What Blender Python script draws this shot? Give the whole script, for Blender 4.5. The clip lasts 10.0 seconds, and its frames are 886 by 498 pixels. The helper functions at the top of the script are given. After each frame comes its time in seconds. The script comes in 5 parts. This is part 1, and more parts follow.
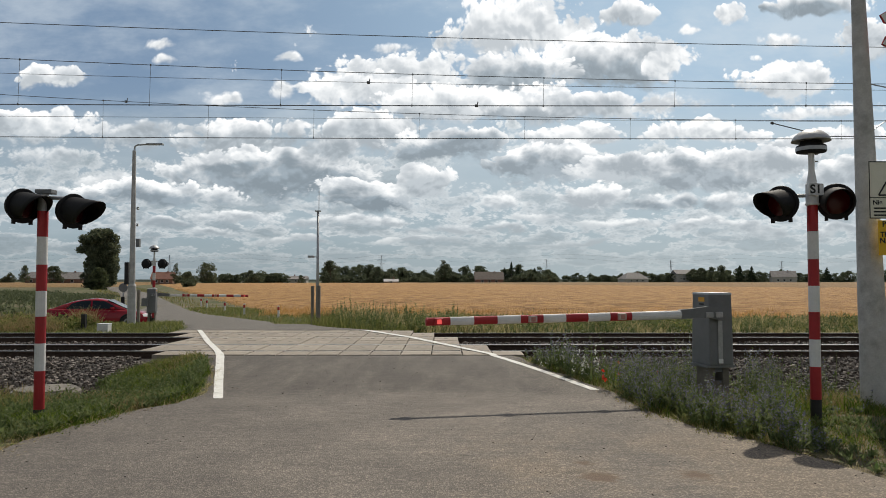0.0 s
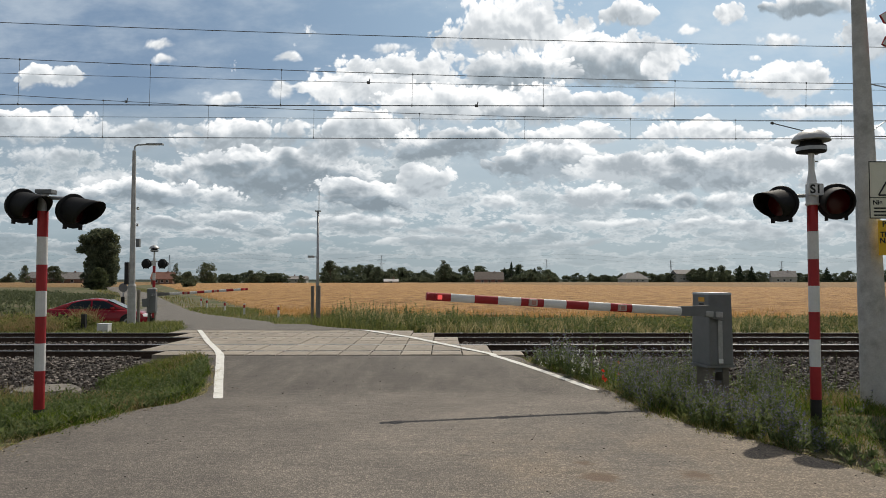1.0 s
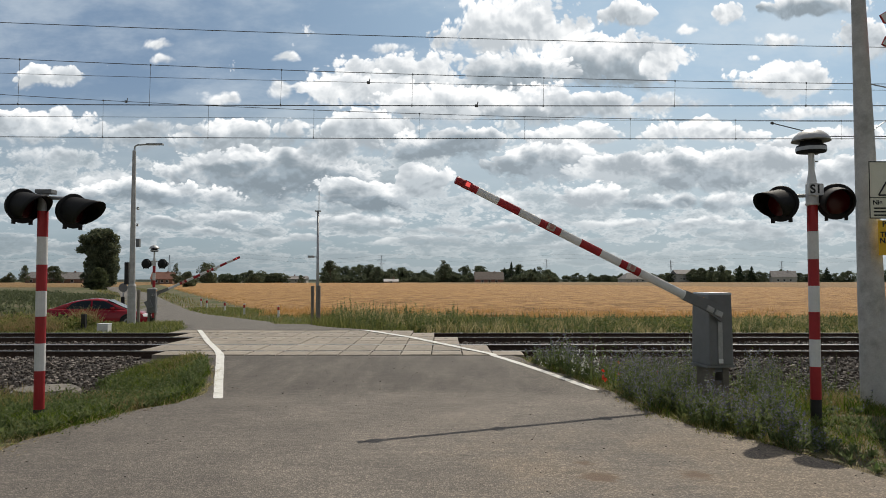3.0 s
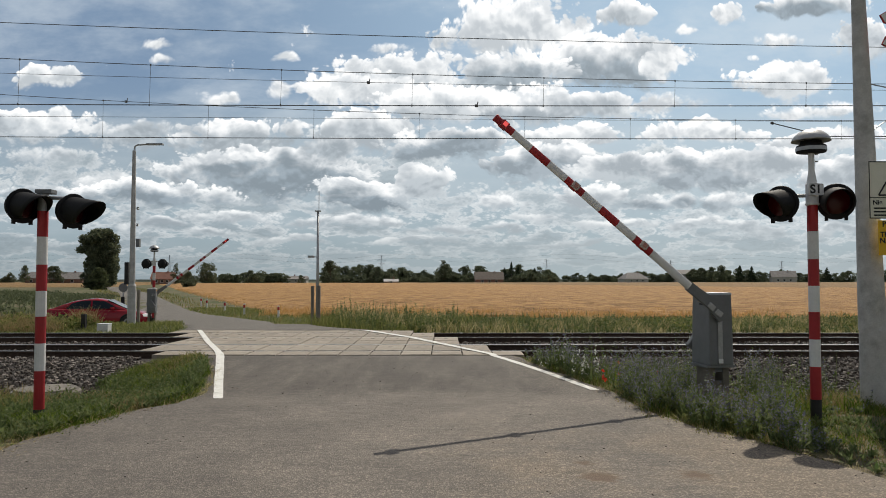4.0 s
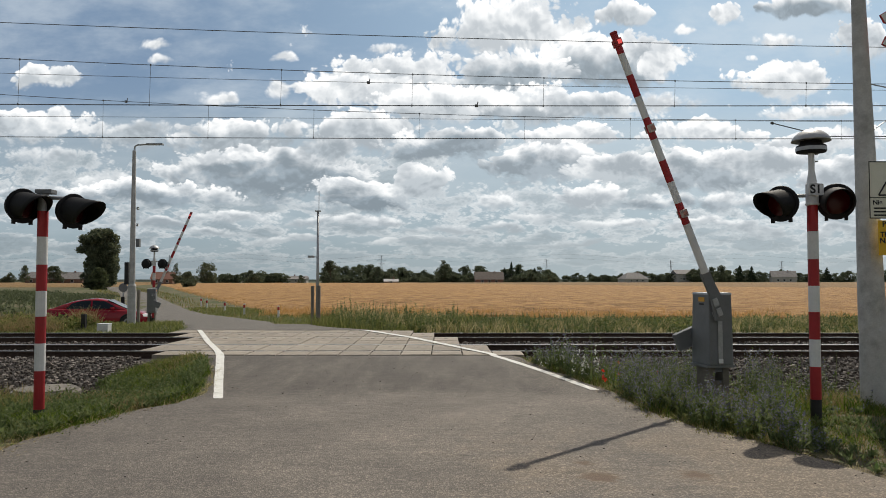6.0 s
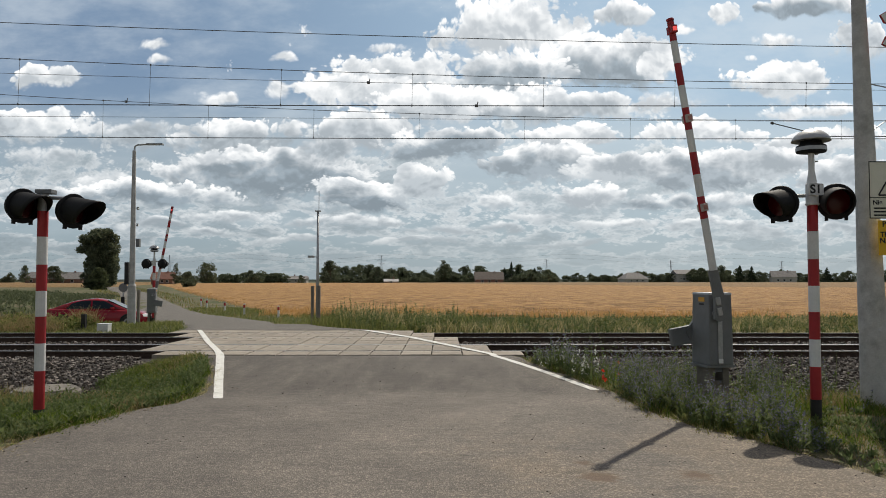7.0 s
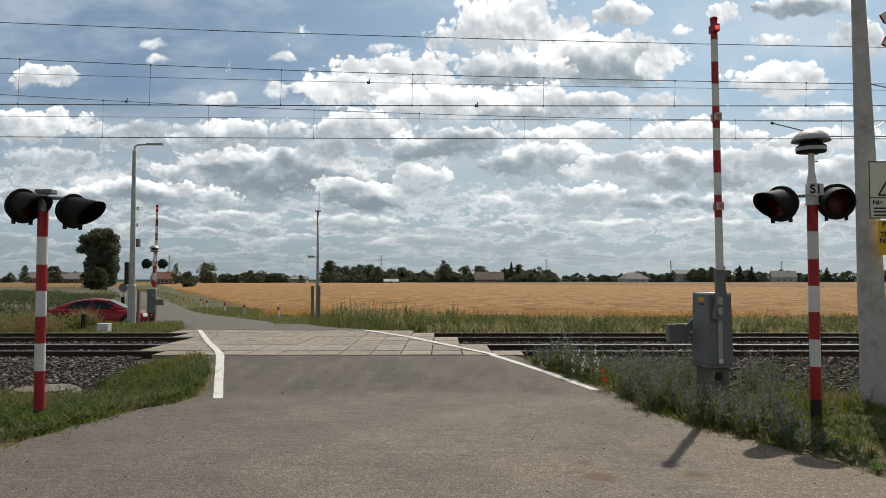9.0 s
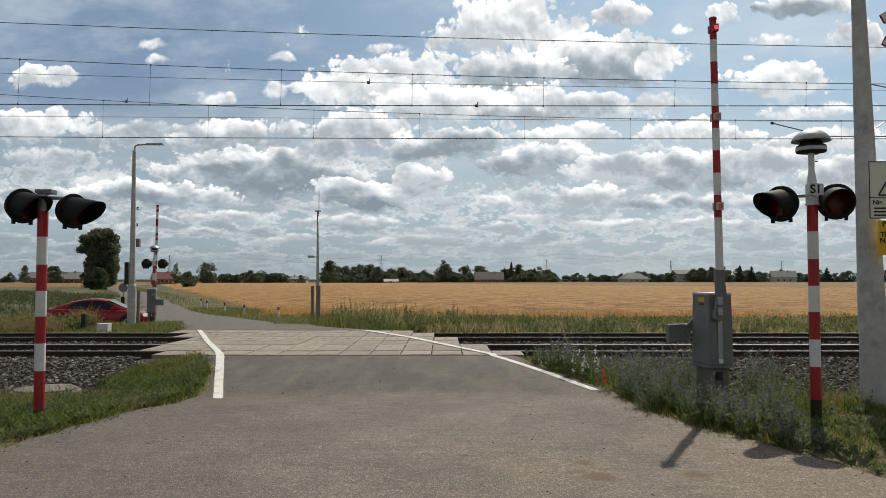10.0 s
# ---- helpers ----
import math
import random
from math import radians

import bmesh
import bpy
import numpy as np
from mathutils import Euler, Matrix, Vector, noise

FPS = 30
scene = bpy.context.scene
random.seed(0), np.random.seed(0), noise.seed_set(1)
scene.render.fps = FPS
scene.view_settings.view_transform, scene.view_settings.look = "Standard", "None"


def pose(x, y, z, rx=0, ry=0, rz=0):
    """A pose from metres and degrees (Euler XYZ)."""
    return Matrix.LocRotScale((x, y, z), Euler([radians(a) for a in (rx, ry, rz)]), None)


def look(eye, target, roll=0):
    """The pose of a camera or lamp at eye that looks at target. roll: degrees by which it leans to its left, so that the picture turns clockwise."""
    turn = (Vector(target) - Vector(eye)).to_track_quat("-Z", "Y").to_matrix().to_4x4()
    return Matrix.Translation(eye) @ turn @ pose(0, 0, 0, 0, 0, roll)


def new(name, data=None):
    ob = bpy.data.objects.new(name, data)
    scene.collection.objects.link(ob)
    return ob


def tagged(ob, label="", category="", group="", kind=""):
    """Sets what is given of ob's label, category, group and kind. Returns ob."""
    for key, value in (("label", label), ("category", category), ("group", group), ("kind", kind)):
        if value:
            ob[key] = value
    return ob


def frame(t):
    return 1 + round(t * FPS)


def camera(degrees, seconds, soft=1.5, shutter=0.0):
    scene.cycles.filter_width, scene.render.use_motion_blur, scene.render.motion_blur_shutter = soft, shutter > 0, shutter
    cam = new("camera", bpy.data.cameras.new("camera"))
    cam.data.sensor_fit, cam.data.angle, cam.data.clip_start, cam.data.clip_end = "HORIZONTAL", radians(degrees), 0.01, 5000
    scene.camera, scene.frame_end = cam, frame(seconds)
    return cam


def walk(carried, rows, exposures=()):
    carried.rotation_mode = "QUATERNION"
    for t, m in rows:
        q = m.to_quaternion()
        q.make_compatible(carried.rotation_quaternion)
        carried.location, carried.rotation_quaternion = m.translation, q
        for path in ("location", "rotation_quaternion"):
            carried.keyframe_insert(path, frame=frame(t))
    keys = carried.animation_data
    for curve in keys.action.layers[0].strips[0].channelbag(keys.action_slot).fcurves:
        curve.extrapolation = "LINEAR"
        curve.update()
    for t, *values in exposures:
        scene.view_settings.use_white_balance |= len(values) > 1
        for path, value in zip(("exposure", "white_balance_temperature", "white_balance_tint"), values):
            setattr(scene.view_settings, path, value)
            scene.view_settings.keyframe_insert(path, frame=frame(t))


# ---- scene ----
CAM_ROWS = [(0.0, pose(0, 0, 1.6, 92.29, 0, 0)), (10.0, pose(0, 0, 1.6, 92.29, 0, 0))]
cam = camera(61.22, 10.0, soft=0.9)
walk(cam, CAM_ROWS)

# ---- light ----
SUN_AZ, SUN_EL = radians(25.9), radians(51.2)
sun_dir = Vector((math.sin(SUN_AZ) * math.cos(SUN_EL), math.cos(SUN_AZ) * math.cos(SUN_EL), math.sin(SUN_EL)))
sun = new("sun", bpy.data.lights.new("sun", "SUN"))
sun.data.energy, sun.data.angle, sun.data.color = 3.3, radians(0.55), (1.0, 0.915, 0.78)
sun.matrix_world = look(sun_dir * 100, (0, 0, 0))
scene.view_settings.exposure = 0.0


# ---- node helpers ----
class Nodes:
    """Short hand for building a node tree."""

    def __init__(self, tree):
        self.tree = tree

    def add(self, kind, operation="", use_clamp=False, interpolation="", blend="", feature=""):
        n = self.tree.nodes.new(kind)
        if operation:
            n.operation = operation
        if use_clamp:
            n.use_clamp = True
        if interpolation:
            n.interpolation_type = interpolation
        if blend:
            n.data_type, n.blend_type = "RGBA", blend
        if feature:
            n.feature = feature
        return n

    def put(self, socket, value):
        if isinstance(value, bpy.types.NodeSocket):
            self.tree.links.new(value, socket)
        elif isinstance(value, (tuple, list)) and len(value) == 3 and socket.type == "RGBA":
            socket.default_value = (*value, 1)
        else:
            socket.default_value = value

    def math(self, op, a, b=0.0, c=0.0, clamp=False):
        n = self.add("ShaderNodeMath", operation=op, use_clamp=clamp)
        for s, v in zip(n.inputs, (a, b, c)):
            self.put(s, v)
        return n.outputs[0]

    def xyz(self, x, y, z=0.0):
        n = self.add("ShaderNodeCombineXYZ")
        for s, v in zip(n.inputs, (x, y, z)):
            self.put(s, v)
        return n.outputs[0]

    def split(self, v):
        n = self.add("ShaderNodeSeparateXYZ")
        self.put(n.inputs[0], v)
        return n.outputs

    def vec(self, op, a, b):
        n = self.add("ShaderNodeVectorMath", operation=op)
        self.put(n.inputs[0], a), self.put(n.inputs[1], b)
        return n.outputs[0]

    def noise(self, co, scale, detail=4.0, rough=0.55, distort=0.0, out=0):
        n = self.add("ShaderNodeTexNoise")
        self.put(n.inputs["Vector"], co)
        for k, v in (("Scale", scale), ("Detail", detail), ("Roughness", rough), ("Distortion", distort)):
            self.put(n.inputs[k], v)
        return n.outputs[out]

    def voronoi(self, co, scale, feature="F1", detail=0.0, rand=1.0, out=0):
        n = self.add("ShaderNodeTexVoronoi", feature=feature)
        self.put(n.inputs["Vector"], co), self.put(n.inputs["Scale"], scale)
        if "Detail" in n.inputs and detail:
            self.put(n.inputs["Detail"], detail)
        self.put(n.inputs["Randomness"], rand)
        return n.outputs[out]

    def step(self, v, a, b, lo=0.0, hi=1.0):
        n = self.add("ShaderNodeMapRange", interpolation="SMOOTHSTEP")
        for s, x in zip(n.inputs, (v, a, b, lo, hi)):
            self.put(s, x)
        return n.outputs[0]

    def mix(self, f, a, b, blend="MIX"):
        n = self.add("ShaderNodeMix", blend=blend)
        self.put(n.inputs[0], f), self.put(n.inputs[6], a), self.put(n.inputs[7], b)
        return n.outputs[2]


def srgb(r, g, b):
    return tuple((c / 255 / 12.92) if c <= 10 else ((c / 255 + 0.055) / 1.055) ** 2.4 for c in (r, g, b))


# ---- sky ----
world = bpy.data.worlds.new("sky")
scene.world = world
world.use_nodes = True
wn = Nodes(world.node_tree)
world.node_tree.nodes.clear()
sky = wn.add("ShaderNodeTexSky")
sky.sky_type, sky.sun_disc, sky.sun_elevation, sky.sun_rotation = "NISHITA", False, SUN_EL, SUN_AZ
sky.altitude, sky.air_density, sky.dust_density = 80.0, 1.0, 1.6
wco = wn.add("ShaderNodeTexCoord").outputs["Generated"]
wpuff = wn.step(wn.noise(wco, 3.2, 7.0, 0.6), 0.40, 0.56)
back = wn.add("ShaderNodeBackground")
wn.put(back.inputs[0], wn.mix(wn.math("MULTIPLY", wpuff, 0.85), sky.outputs[0], (6.4, 6.3, 6.0)))
wn.put(back.inputs[1], 0.062)
world.node_tree.links.new(back.outputs[0], wn.add("ShaderNodeOutputWorld").inputs[0])


# ---- materials ----
def material(name, build):
    m = bpy.data.materials.new(name)
    m.use_nodes = True
    m.node_tree.nodes.clear()
    n = Nodes(m.node_tree)
    bsdf = n.add("ShaderNodeBsdfPrincipled")
    m.node_tree.links.new(bsdf.outputs[0], n.add("ShaderNodeOutputMaterial").inputs[0])
    build(n, bsdf)
    return m


def surface(name, c1, c2, scale=6.0, rough=0.7, metal=0.0, bump=0.15, fine=60.0, grime=None, vary=0.0, dist=0.01, spec=0.5):
    """Two colours mixed by coarse and fine noise, with fine relief; grime adds stained patches; vary shifts the tone from piece to piece."""
    def build(n, b):
        co = n.add("ShaderNodeTexCoord").outputs["Object"]
        coarse = n.noise(co, scale, 5.0, 0.6)
        grain = n.noise(co, fine, 4.0, 0.6)
        f = n.step(n.math("ADD", n.math("MULTIPLY", coarse, 0.65), n.math("MULTIPLY", grain, 0.35)), 0.32, 0.68)
        col = n.mix(f, c1, c2)
        if grime:
            col = n.mix(n.math("MULTIPLY", n.step(n.noise(co, scale * 0.37, 6.0, 0.65), 0.5, 0.72), 0.75), col, grime)
        if vary:
            r = n.add("ShaderNodeObjectInfo").outputs["Random"]
            hsv = n.add("ShaderNodeHueSaturation")
            n.put(hsv.inputs["Value"], n.math("MULTIPLY_ADD", r, vary, 1 - vary / 2))
            n.put(hsv.inputs["Color"], col)
            col = hsv.outputs[0]
        n.put(b.inputs["Base Color"], col)
        n.put(b.inputs["Roughness"], n.math("MULTIPLY_ADD", grain, 0.25, rough - 0.12, clamp=True))
        n.put(b.inputs["Metallic"], metal)
        n.put(b.inputs["Specular IOR Level"], spec)
        if bump:
            bp = n.add("ShaderNodeBump")
            n.put(bp.inputs["Strength"], bump), n.put(bp.inputs["Distance"], dist), n.put(bp.inputs["Height"], grain)
            n.put(b.inputs["Normal"], bp.outputs[0])
    return material(name, build)


def leafy(name, c1, c2, trans=0.35, rough=0.55):
    """Thin green or dry plant tissue that lets light through; the tone varies from blade to blade."""
    m = bpy.data.materials.new(name)
    m.use_nodes = True
    t = m.node_tree
    t.nodes.clear()
    n = Nodes(t)
    r = n.add("ShaderNodeNewGeometry").outputs["Random Per Island"]
    col = n.mix(r, c1, c2)
    b = n.add("ShaderNodeBsdfPrincipled")
    n.put(b.inputs["Base Color"], col), n.put(b.inputs["Roughness"], rough), n.put(b.inputs["Specular IOR Level"], 0.1)
    tr = n.add("ShaderNodeBsdfTranslucent")
    n.put(tr.inputs[0], col)
    mx = n.add("ShaderNodeMixShader")
    n.put(mx.inputs[0], trans)
    t.links.new(b.outputs[0], mx.inputs[1]), t.links.new(tr.outputs[0], mx.inputs[2])
    t.links.new(mx.outputs[0], n.add("ShaderNodeOutputMaterial").inputs[0])
    return m


def build_asphalt(n, b):
    co = n.add("ShaderNodeTexCoord").outputs["Object"]
    x, y, z = n.split(co)
    chips = n.voronoi(co, 88.0, out=1)
    tone = n.split(chips)[0]
    grain = n.noise(co, 140.0, 3.0, 0.7)
    coarse = n.noise(co, 0.9, 6.0, 0.6)
    wear = n.noise(n.vec("MULTIPLY", co, (1.6, 0.35, 1.0)), 1.1, 5.0, 0.6)
    old = n.mix(n.step(coarse, 0.35, 0.65), (0.165, 0.148, 0.132), (0.21, 0.188, 0.166))
    old = n.mix(n.math("MULTIPLY", n.step(n.math("MULTIPLY_ADD", coarse, 1.6, x), 0.4, -2.6), 0.5), old, (0.115, 0.105, 0.097))
    sandy = n.mix(n.math("MULTIPLY", n.step(n.math("ADD", n.noise(co, 0.45, 6.0, 0.7), n.math("MULTIPLY", x, 0.035)), 0.44, 0.66), n.math("MULTIPLY", n.step(y, 9.3, 6.6), n.step(x, -1.2, 0.9, 0.08, 0.6))), old, (0.235, 0.19, 0.142))
    fresh = n.mix(n.step(wear, 0.35, 0.65), (0.1, 0.09, 0.081), (0.152, 0.137, 0.122))
    edge = n.math("ADD", y, n.math("MULTIPLY", n.noise(co, 1.7, 4.0, 0.6), 0.9))
    col = n.mix(n.step(edge, 10.2, 11.3), sandy, fresh)
    col = n.mix(n.math("MULTIPLY", n.step(edge, 22.0, 23.5), 1.0), col, n.mix(wear, (0.125, 0.117, 0.108), (0.185, 0.173, 0.158)))
    stone = n.mix(n.step(tone, 0.55, 0.95), (0.66, 0.66, 0.66), (1.6, 1.57, 1.5))
    col = n.mix(0.8, col, stone, "MULTIPLY")
    col = n.mix(0.7, col, n.mix(n.step(n.noise(co, 26.0, 5.0, 0.75), 0.3, 0.7), (0.80, 0.80, 0.80), (1.18, 1.175, 1.165)), "MULTIPLY")
    col = n.mix(0.6, col, n.mix(n.step(n.noise(n.vec("MULTIPLY", co, (0.9, 4.2, 1.0)), 2.6, 6.0, 0.7), 0.32, 0.68), (0.80, 0.80, 0.80), (1.20, 1.195, 1.18)), "MULTIPLY")
    for sx, sy, sr in ((1.26, 6.04, 0.22), (2.05, 6.1, 0.2), (1.2, 6.5, 0.14)):
        far = n.math("SQRT", n.math("ADD", n.math("POWER", n.math("SUBTRACT", x, sx), 2.0), n.math("POWER", n.math("SUBTRACT", y, sy), 2.0)))
        blot = n.step(n.math("ADD", far, n.math("MULTIPLY", n.noise(co, 14.0, 4.0, 0.7), 0.3)), sr + 0.14, sr)
        col = n.mix(n.math("MULTIPLY", blot, 0.8), col, (0.13, 0.085, 0.055))
    spots = n.step(n.noise(co, 2.3, 2.0, 0.5), 0.68, 0.74)
    col = n.mix(n.math("MULTIPLY", spots, 0.35), col, (0.06, 0.055, 0.05))
    n.put(b.inputs["Base Color"], col)
    n.put(b.inputs["Roughness"], n.math("MULTIPLY_ADD", grain, 0.2, 0.72))
    n.put(b.inputs["Specular IOR Level"], 0.3)
    bp = n.add("ShaderNodeBump")
    n.put(bp.inputs["Strength"], 0.5), n.put(bp.inputs["Distance"], 0.006)
    n.put(bp.inputs["Height"], n.math("ADD", n.voronoi(co, 88.0), n.math("MULTIPLY", grain, 0.6)))
    n.put(b.inputs["Normal"], bp.outputs[0])


def build_ground(n, b):
    co = n.add("ShaderNodeTexCoord").outputs["Object"]
    big = n.noise(co, 0.25, 6.0, 0.6)
    mid = n.noise(co, 2.5, 6.0, 0.65)
    fine = n.noise(co, 40.0, 4.0, 0.7)
    soil = n.mix(mid, (0.17, 0.135, 0.095), (0.26, 0.215, 0.155))
    green = n.mix(mid, (0.035, 0.055, 0.016), (0.09, 0.11, 0.035))
    col = n.mix(n.step(n.math("ADD", n.math("MULTIPLY", big, 0.5), n.math("MULTIPLY", mid, 0.5)), 0.4, 0.55), soil, green)
    col = n.mix(n.math("MULTIPLY", fine, 0.5), col, (0.1, 0.095, 0.05))
    n.put(b.inputs["Base Color"], col), n.put(b.inputs["Roughness"], 0.9), n.put(b.inputs["Specular IOR Level"], 0.2)
    bp = n.add("ShaderNodeBump")
    n.put(bp.inputs["Strength"], 0.8), n.put(bp.inputs["Distance"], 0.03), n.put(bp.inputs["Height"], n.math("ADD", mid, fine))
    n.put(b.inputs["Normal"], bp.outputs[0])


def build_crop(dark, lite, shade):
    def build(n, b):
        co = n.add("ShaderNodeTexCoord").outputs["Object"]
        streak = n.noise(n.vec("MULTIPLY", co, (0.6, 0.8, 1.0)), 1.3, 8.0, 0.75)
        rows = n.noise(n.vec("MULTIPLY", co, (0.12, 1.4, 1.0)), 1.6, 4.0, 0.7)
        patch = n.noise(co, 0.06, 5.0, 0.6)
        fine = n.noise(co, 9.0, 5.0, 0.7)
        f = n.math("ADD", n.math("MULTIPLY", streak, 0.5), n.math("ADD", n.math("MULTIPLY", rows, 0.3), n.math("MULTIPLY", fine, 0.2)))
        col = n.mix(n.step(f, 0.41, 0.585), dark, lite)
        col = n.mix(n.math("MULTIPLY", n.step(patch, 0.5, 0.7), 0.45), col, shade)
        n.put(b.inputs["Base Color"], col), n.put(b.inputs["Roughness"], 0.8), n.put(b.inputs["Specular IOR Level"], 0.2)
        bp = n.add("ShaderNodeBump")
        n.put(bp.inputs["Strength"], 0.9), n.put(bp.inputs["Distance"], 0.25), n.put(bp.inputs["Height"], n.math("ADD", f, n.math("MULTIPLY", fine, 0.4)))
        n.put(b.inputs["Normal"], bp.outputs[0])
    return build


def build_stone(n, b):
    co = n.add("ShaderNodeTexCoord").outputs["Object"]
    r = n.add("ShaderNodeNewGeometry").outputs["Random Per Island"]
    col = n.mix(n.math("POWER", r, 2.2), (0.04, 0.034, 0.03), (0.40, 0.36, 0.32))
    col = n.mix(n.math("MULTIPLY", n.noise(co, 60.0, 4.0, 0.7), 0.5), col, (0.13, 0.1, 0.08))
    n.put(b.inputs["Base Color"], col), n.put(b.inputs["Roughness"], 0.85)


STONE = material("loose ballast", build_stone)
ASPHALT = material("old asphalt", build_asphalt)
GROUND = material("grassy soil", build_ground)
WHEAT = material("ripe wheat", build_crop((0.18, 0.09, 0.028), (0.50, 0.29, 0.108), (0.33, 0.185, 0.07)))
WHEAT_FAR = material("darker brown field", build_crop((0.17, 0.10, 0.04), (0.30, 0.19, 0.08), (0.22, 0.15, 0.07)))
LINE = surface("road paint", (0.62, 0.62, 0.58), (0.8, 0.8, 0.77), 9.0, 0.7, grime=(0.4, 0.39, 0.36))
CONCRETE = surface("concrete", (0.13, 0.118, 0.1), (0.22, 0.2, 0.17), 3.0, 0.85, bump=0.35, grime=(0.24, 0.225, 0.2))
PANEL = surface("crossing panel concrete", (0.25, 0.218, 0.178), (0.345, 0.305, 0.252), 4.0, 0.85, bump=0.3, grime=(0.19, 0.165, 0.135), vary=0.25)
POLE = surface("weathered pole concrete", (0.42, 0.415, 0.405), (0.6, 0.595, 0.58), 6.0, 0.85, bump=0.4, grime=(0.23, 0.22, 0.205))
BALLAST_BED = surface("ballast bed", (0.03, 0.026, 0.023), (0.11, 0.098, 0.088), 22.0, 0.95, bump=1.0, fine=45.0, dist=0.05)
RUST = surface("rail rust", (0.035, 0.022, 0.016), (0.075, 0.048, 0.034), 12.0, 0.85, bump=0.2)
RAILTOP = surface("worn rail steel", (0.5, 0.49, 0.48), (0.66, 0.65, 0.64), 8.0, 0.34, metal=1.0, bump=0.05)
RED = surface("red reflective paint", (0.34, 0.012, 0.018), (0.42, 0.02, 0.026), 5.0, 0.45, bump=0.03, grime=(0.26, 0.02, 0.022))
WHITE = surface("white paint", (0.68, 0.68, 0.67), (0.8, 0.8, 0.79), 5.0, 0.45, bump=0.03, grime=(0.55, 0.54, 0.51))
BLACK = surface("black plastic", (0.010, 0.010, 0.011), (0.018, 0.018, 0.02), 6.0, 0.62, bump=0.05, spec=0.25)
BITUMEN = surface("black base coat", (0.012, 0.012, 0.013), (0.03, 0.028, 0.027), 8.0, 0.7, bump=0.1)
GREY = surface("grey cabinet paint", (0.15, 0.158, 0.163), (0.19, 0.198, 0.203), 4.0, 0.5, bump=0.04, grime=(0.12, 0.122, 0.122))
STEEL = surface("galvanised steel", (0.36, 0.37, 0.38), (0.5, 0.51, 0.52), 12.0, 0.5, metal=0.7, bump=0.06)
WIRE = surface("weathered wire", (0.10, 0.10, 0.10), (0.17, 0.165, 0.16), 10.0, 0.6, metal=0.5, bump=0.0)
SIGN = surface("sign face", (0.7, 0.69, 0.58), (0.78, 0.77, 0.66), 4.0, 0.5, bump=0.02)
YELLOW = surface("yellow sign face", (0.72, 0.42, 0.015), (0.8, 0.5, 0.02), 4.0, 0.5, bump=0.02)
ORANGE = surface("orange sticker", (0.7, 0.33, 0.02), (0.75, 0.38, 0.03), 8.0, 0.5, bump=0.0)
INK = surface("sign black", (0.012, 0.012, 0.012), (0.02, 0.02, 0.02), 8.0, 0.6, bump=0.0)
BARK = surface("bark", (0.06, 0.045, 0.03), (0.13, 0.1, 0.075), 9.0, 0.9, bump=0.6)
WOOD = surface("grey wood post", (0.16, 0.14, 0.115), (0.26, 0.235, 0.2), 9.0, 0.85, bump=0.4)
CARPAINT = surface("red car paint", (0.25, 0.006, 0.016), (0.29, 0.008, 0.02), 3.0, 0.22, bump=0.0, fine=300.0)
RUBBER = surface("tyre rubber", (0.015, 0.015, 0.015), (0.03, 0.03, 0.03), 12.0, 0.85, bump=0.1)
GLASS = surface("dark window glass", (0.012, 0.016, 0.018), (0.02, 0.024, 0.026), 2.0, 0.12, bump=0.0)
LENS = surface("dark red lens", (0.035, 0.002, 0.003), (0.06, 0.003, 0.004), 30.0, 0.3, bump=0.1)
ROOFTILE = surface("roof tiles", (0.16, 0.15, 0.145), (0.26, 0.25, 0.245), 1.2, 0.8, bump=0.3, fine=14.0)
ROOFRED = surface("red-brown roof tiles", (0.16, 0.07, 0.05), (0.24, 0.11, 0.08), 1.2, 0.8, bump=0.3, fine=14.0)
BARNROOF = surface("dull brown roof", (0.10, 0.08, 0.07), (0.15, 0.125, 0.11), 1.2, 0.85, bump=0.3, fine=14.0)
PALEROOF = surface("pale sheet roof", (0.32, 0.32, 0.32), (0.42, 0.42, 0.41), 1.2, 0.6, bump=0.1, fine=14.0)
PLASTER = surface("house plaster", (0.42, 0.4, 0.37), (0.55, 0.53, 0.49), 0.8, 0.85, bump=0.15, fine=12.0)
BRICK = surface("house brick", (0.2, 0.12, 0.09), (0.29, 0.18, 0.14), 1.0, 0.85, bump=0.2, fine=18.0)
GRASS = leafy("grass blade", (0.09, 0.125, 0.028), (0.3, 0.29, 0.1), 0.5)
GRASS_FRESH = leafy("fresh grass blade", (0.04, 0.085, 0.010), (0.21, 0.27, 0.045), 0.45)
BANK = leafy("bank grass blade", (0.075, 0.115, 0.028), (0.32, 0.31, 0.115), 0.5)
STRAW = leafy("pale straw", (0.34, 0.29, 0.13), (0.58, 0.50, 0.28), 0.45)
STALK = leafy("ripe wheat stalk", (0.42, 0.245, 0.085), (0.68, 0.43, 0.18), 0.45)
DRY = leafy("dry grass", (0.22, 0.16, 0.07), (0.42, 0.33, 0.17))
WEED = leafy("weed leaf", (0.075, 0.115, 0.04), (0.21, 0.245, 0.1), 0.5)
SAGE = leafy("grey-green leaf", (0.065, 0.085, 0.045), (0.16, 0.18, 0.1), 0.4)
BLUE = leafy("blue weed blossom", (0.14, 0.14, 0.19), (0.30, 0.29, 0.37), 0.35)
POPPY = leafy("poppy petal", (0.6, 0.04, 0.02), (0.75, 0.09, 0.04), 0.4)
DAISY = leafy("white petal", (0.7, 0.7, 0.66), (0.8, 0.8, 0.76), 0.3)
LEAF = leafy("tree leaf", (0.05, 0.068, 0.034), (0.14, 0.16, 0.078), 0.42)
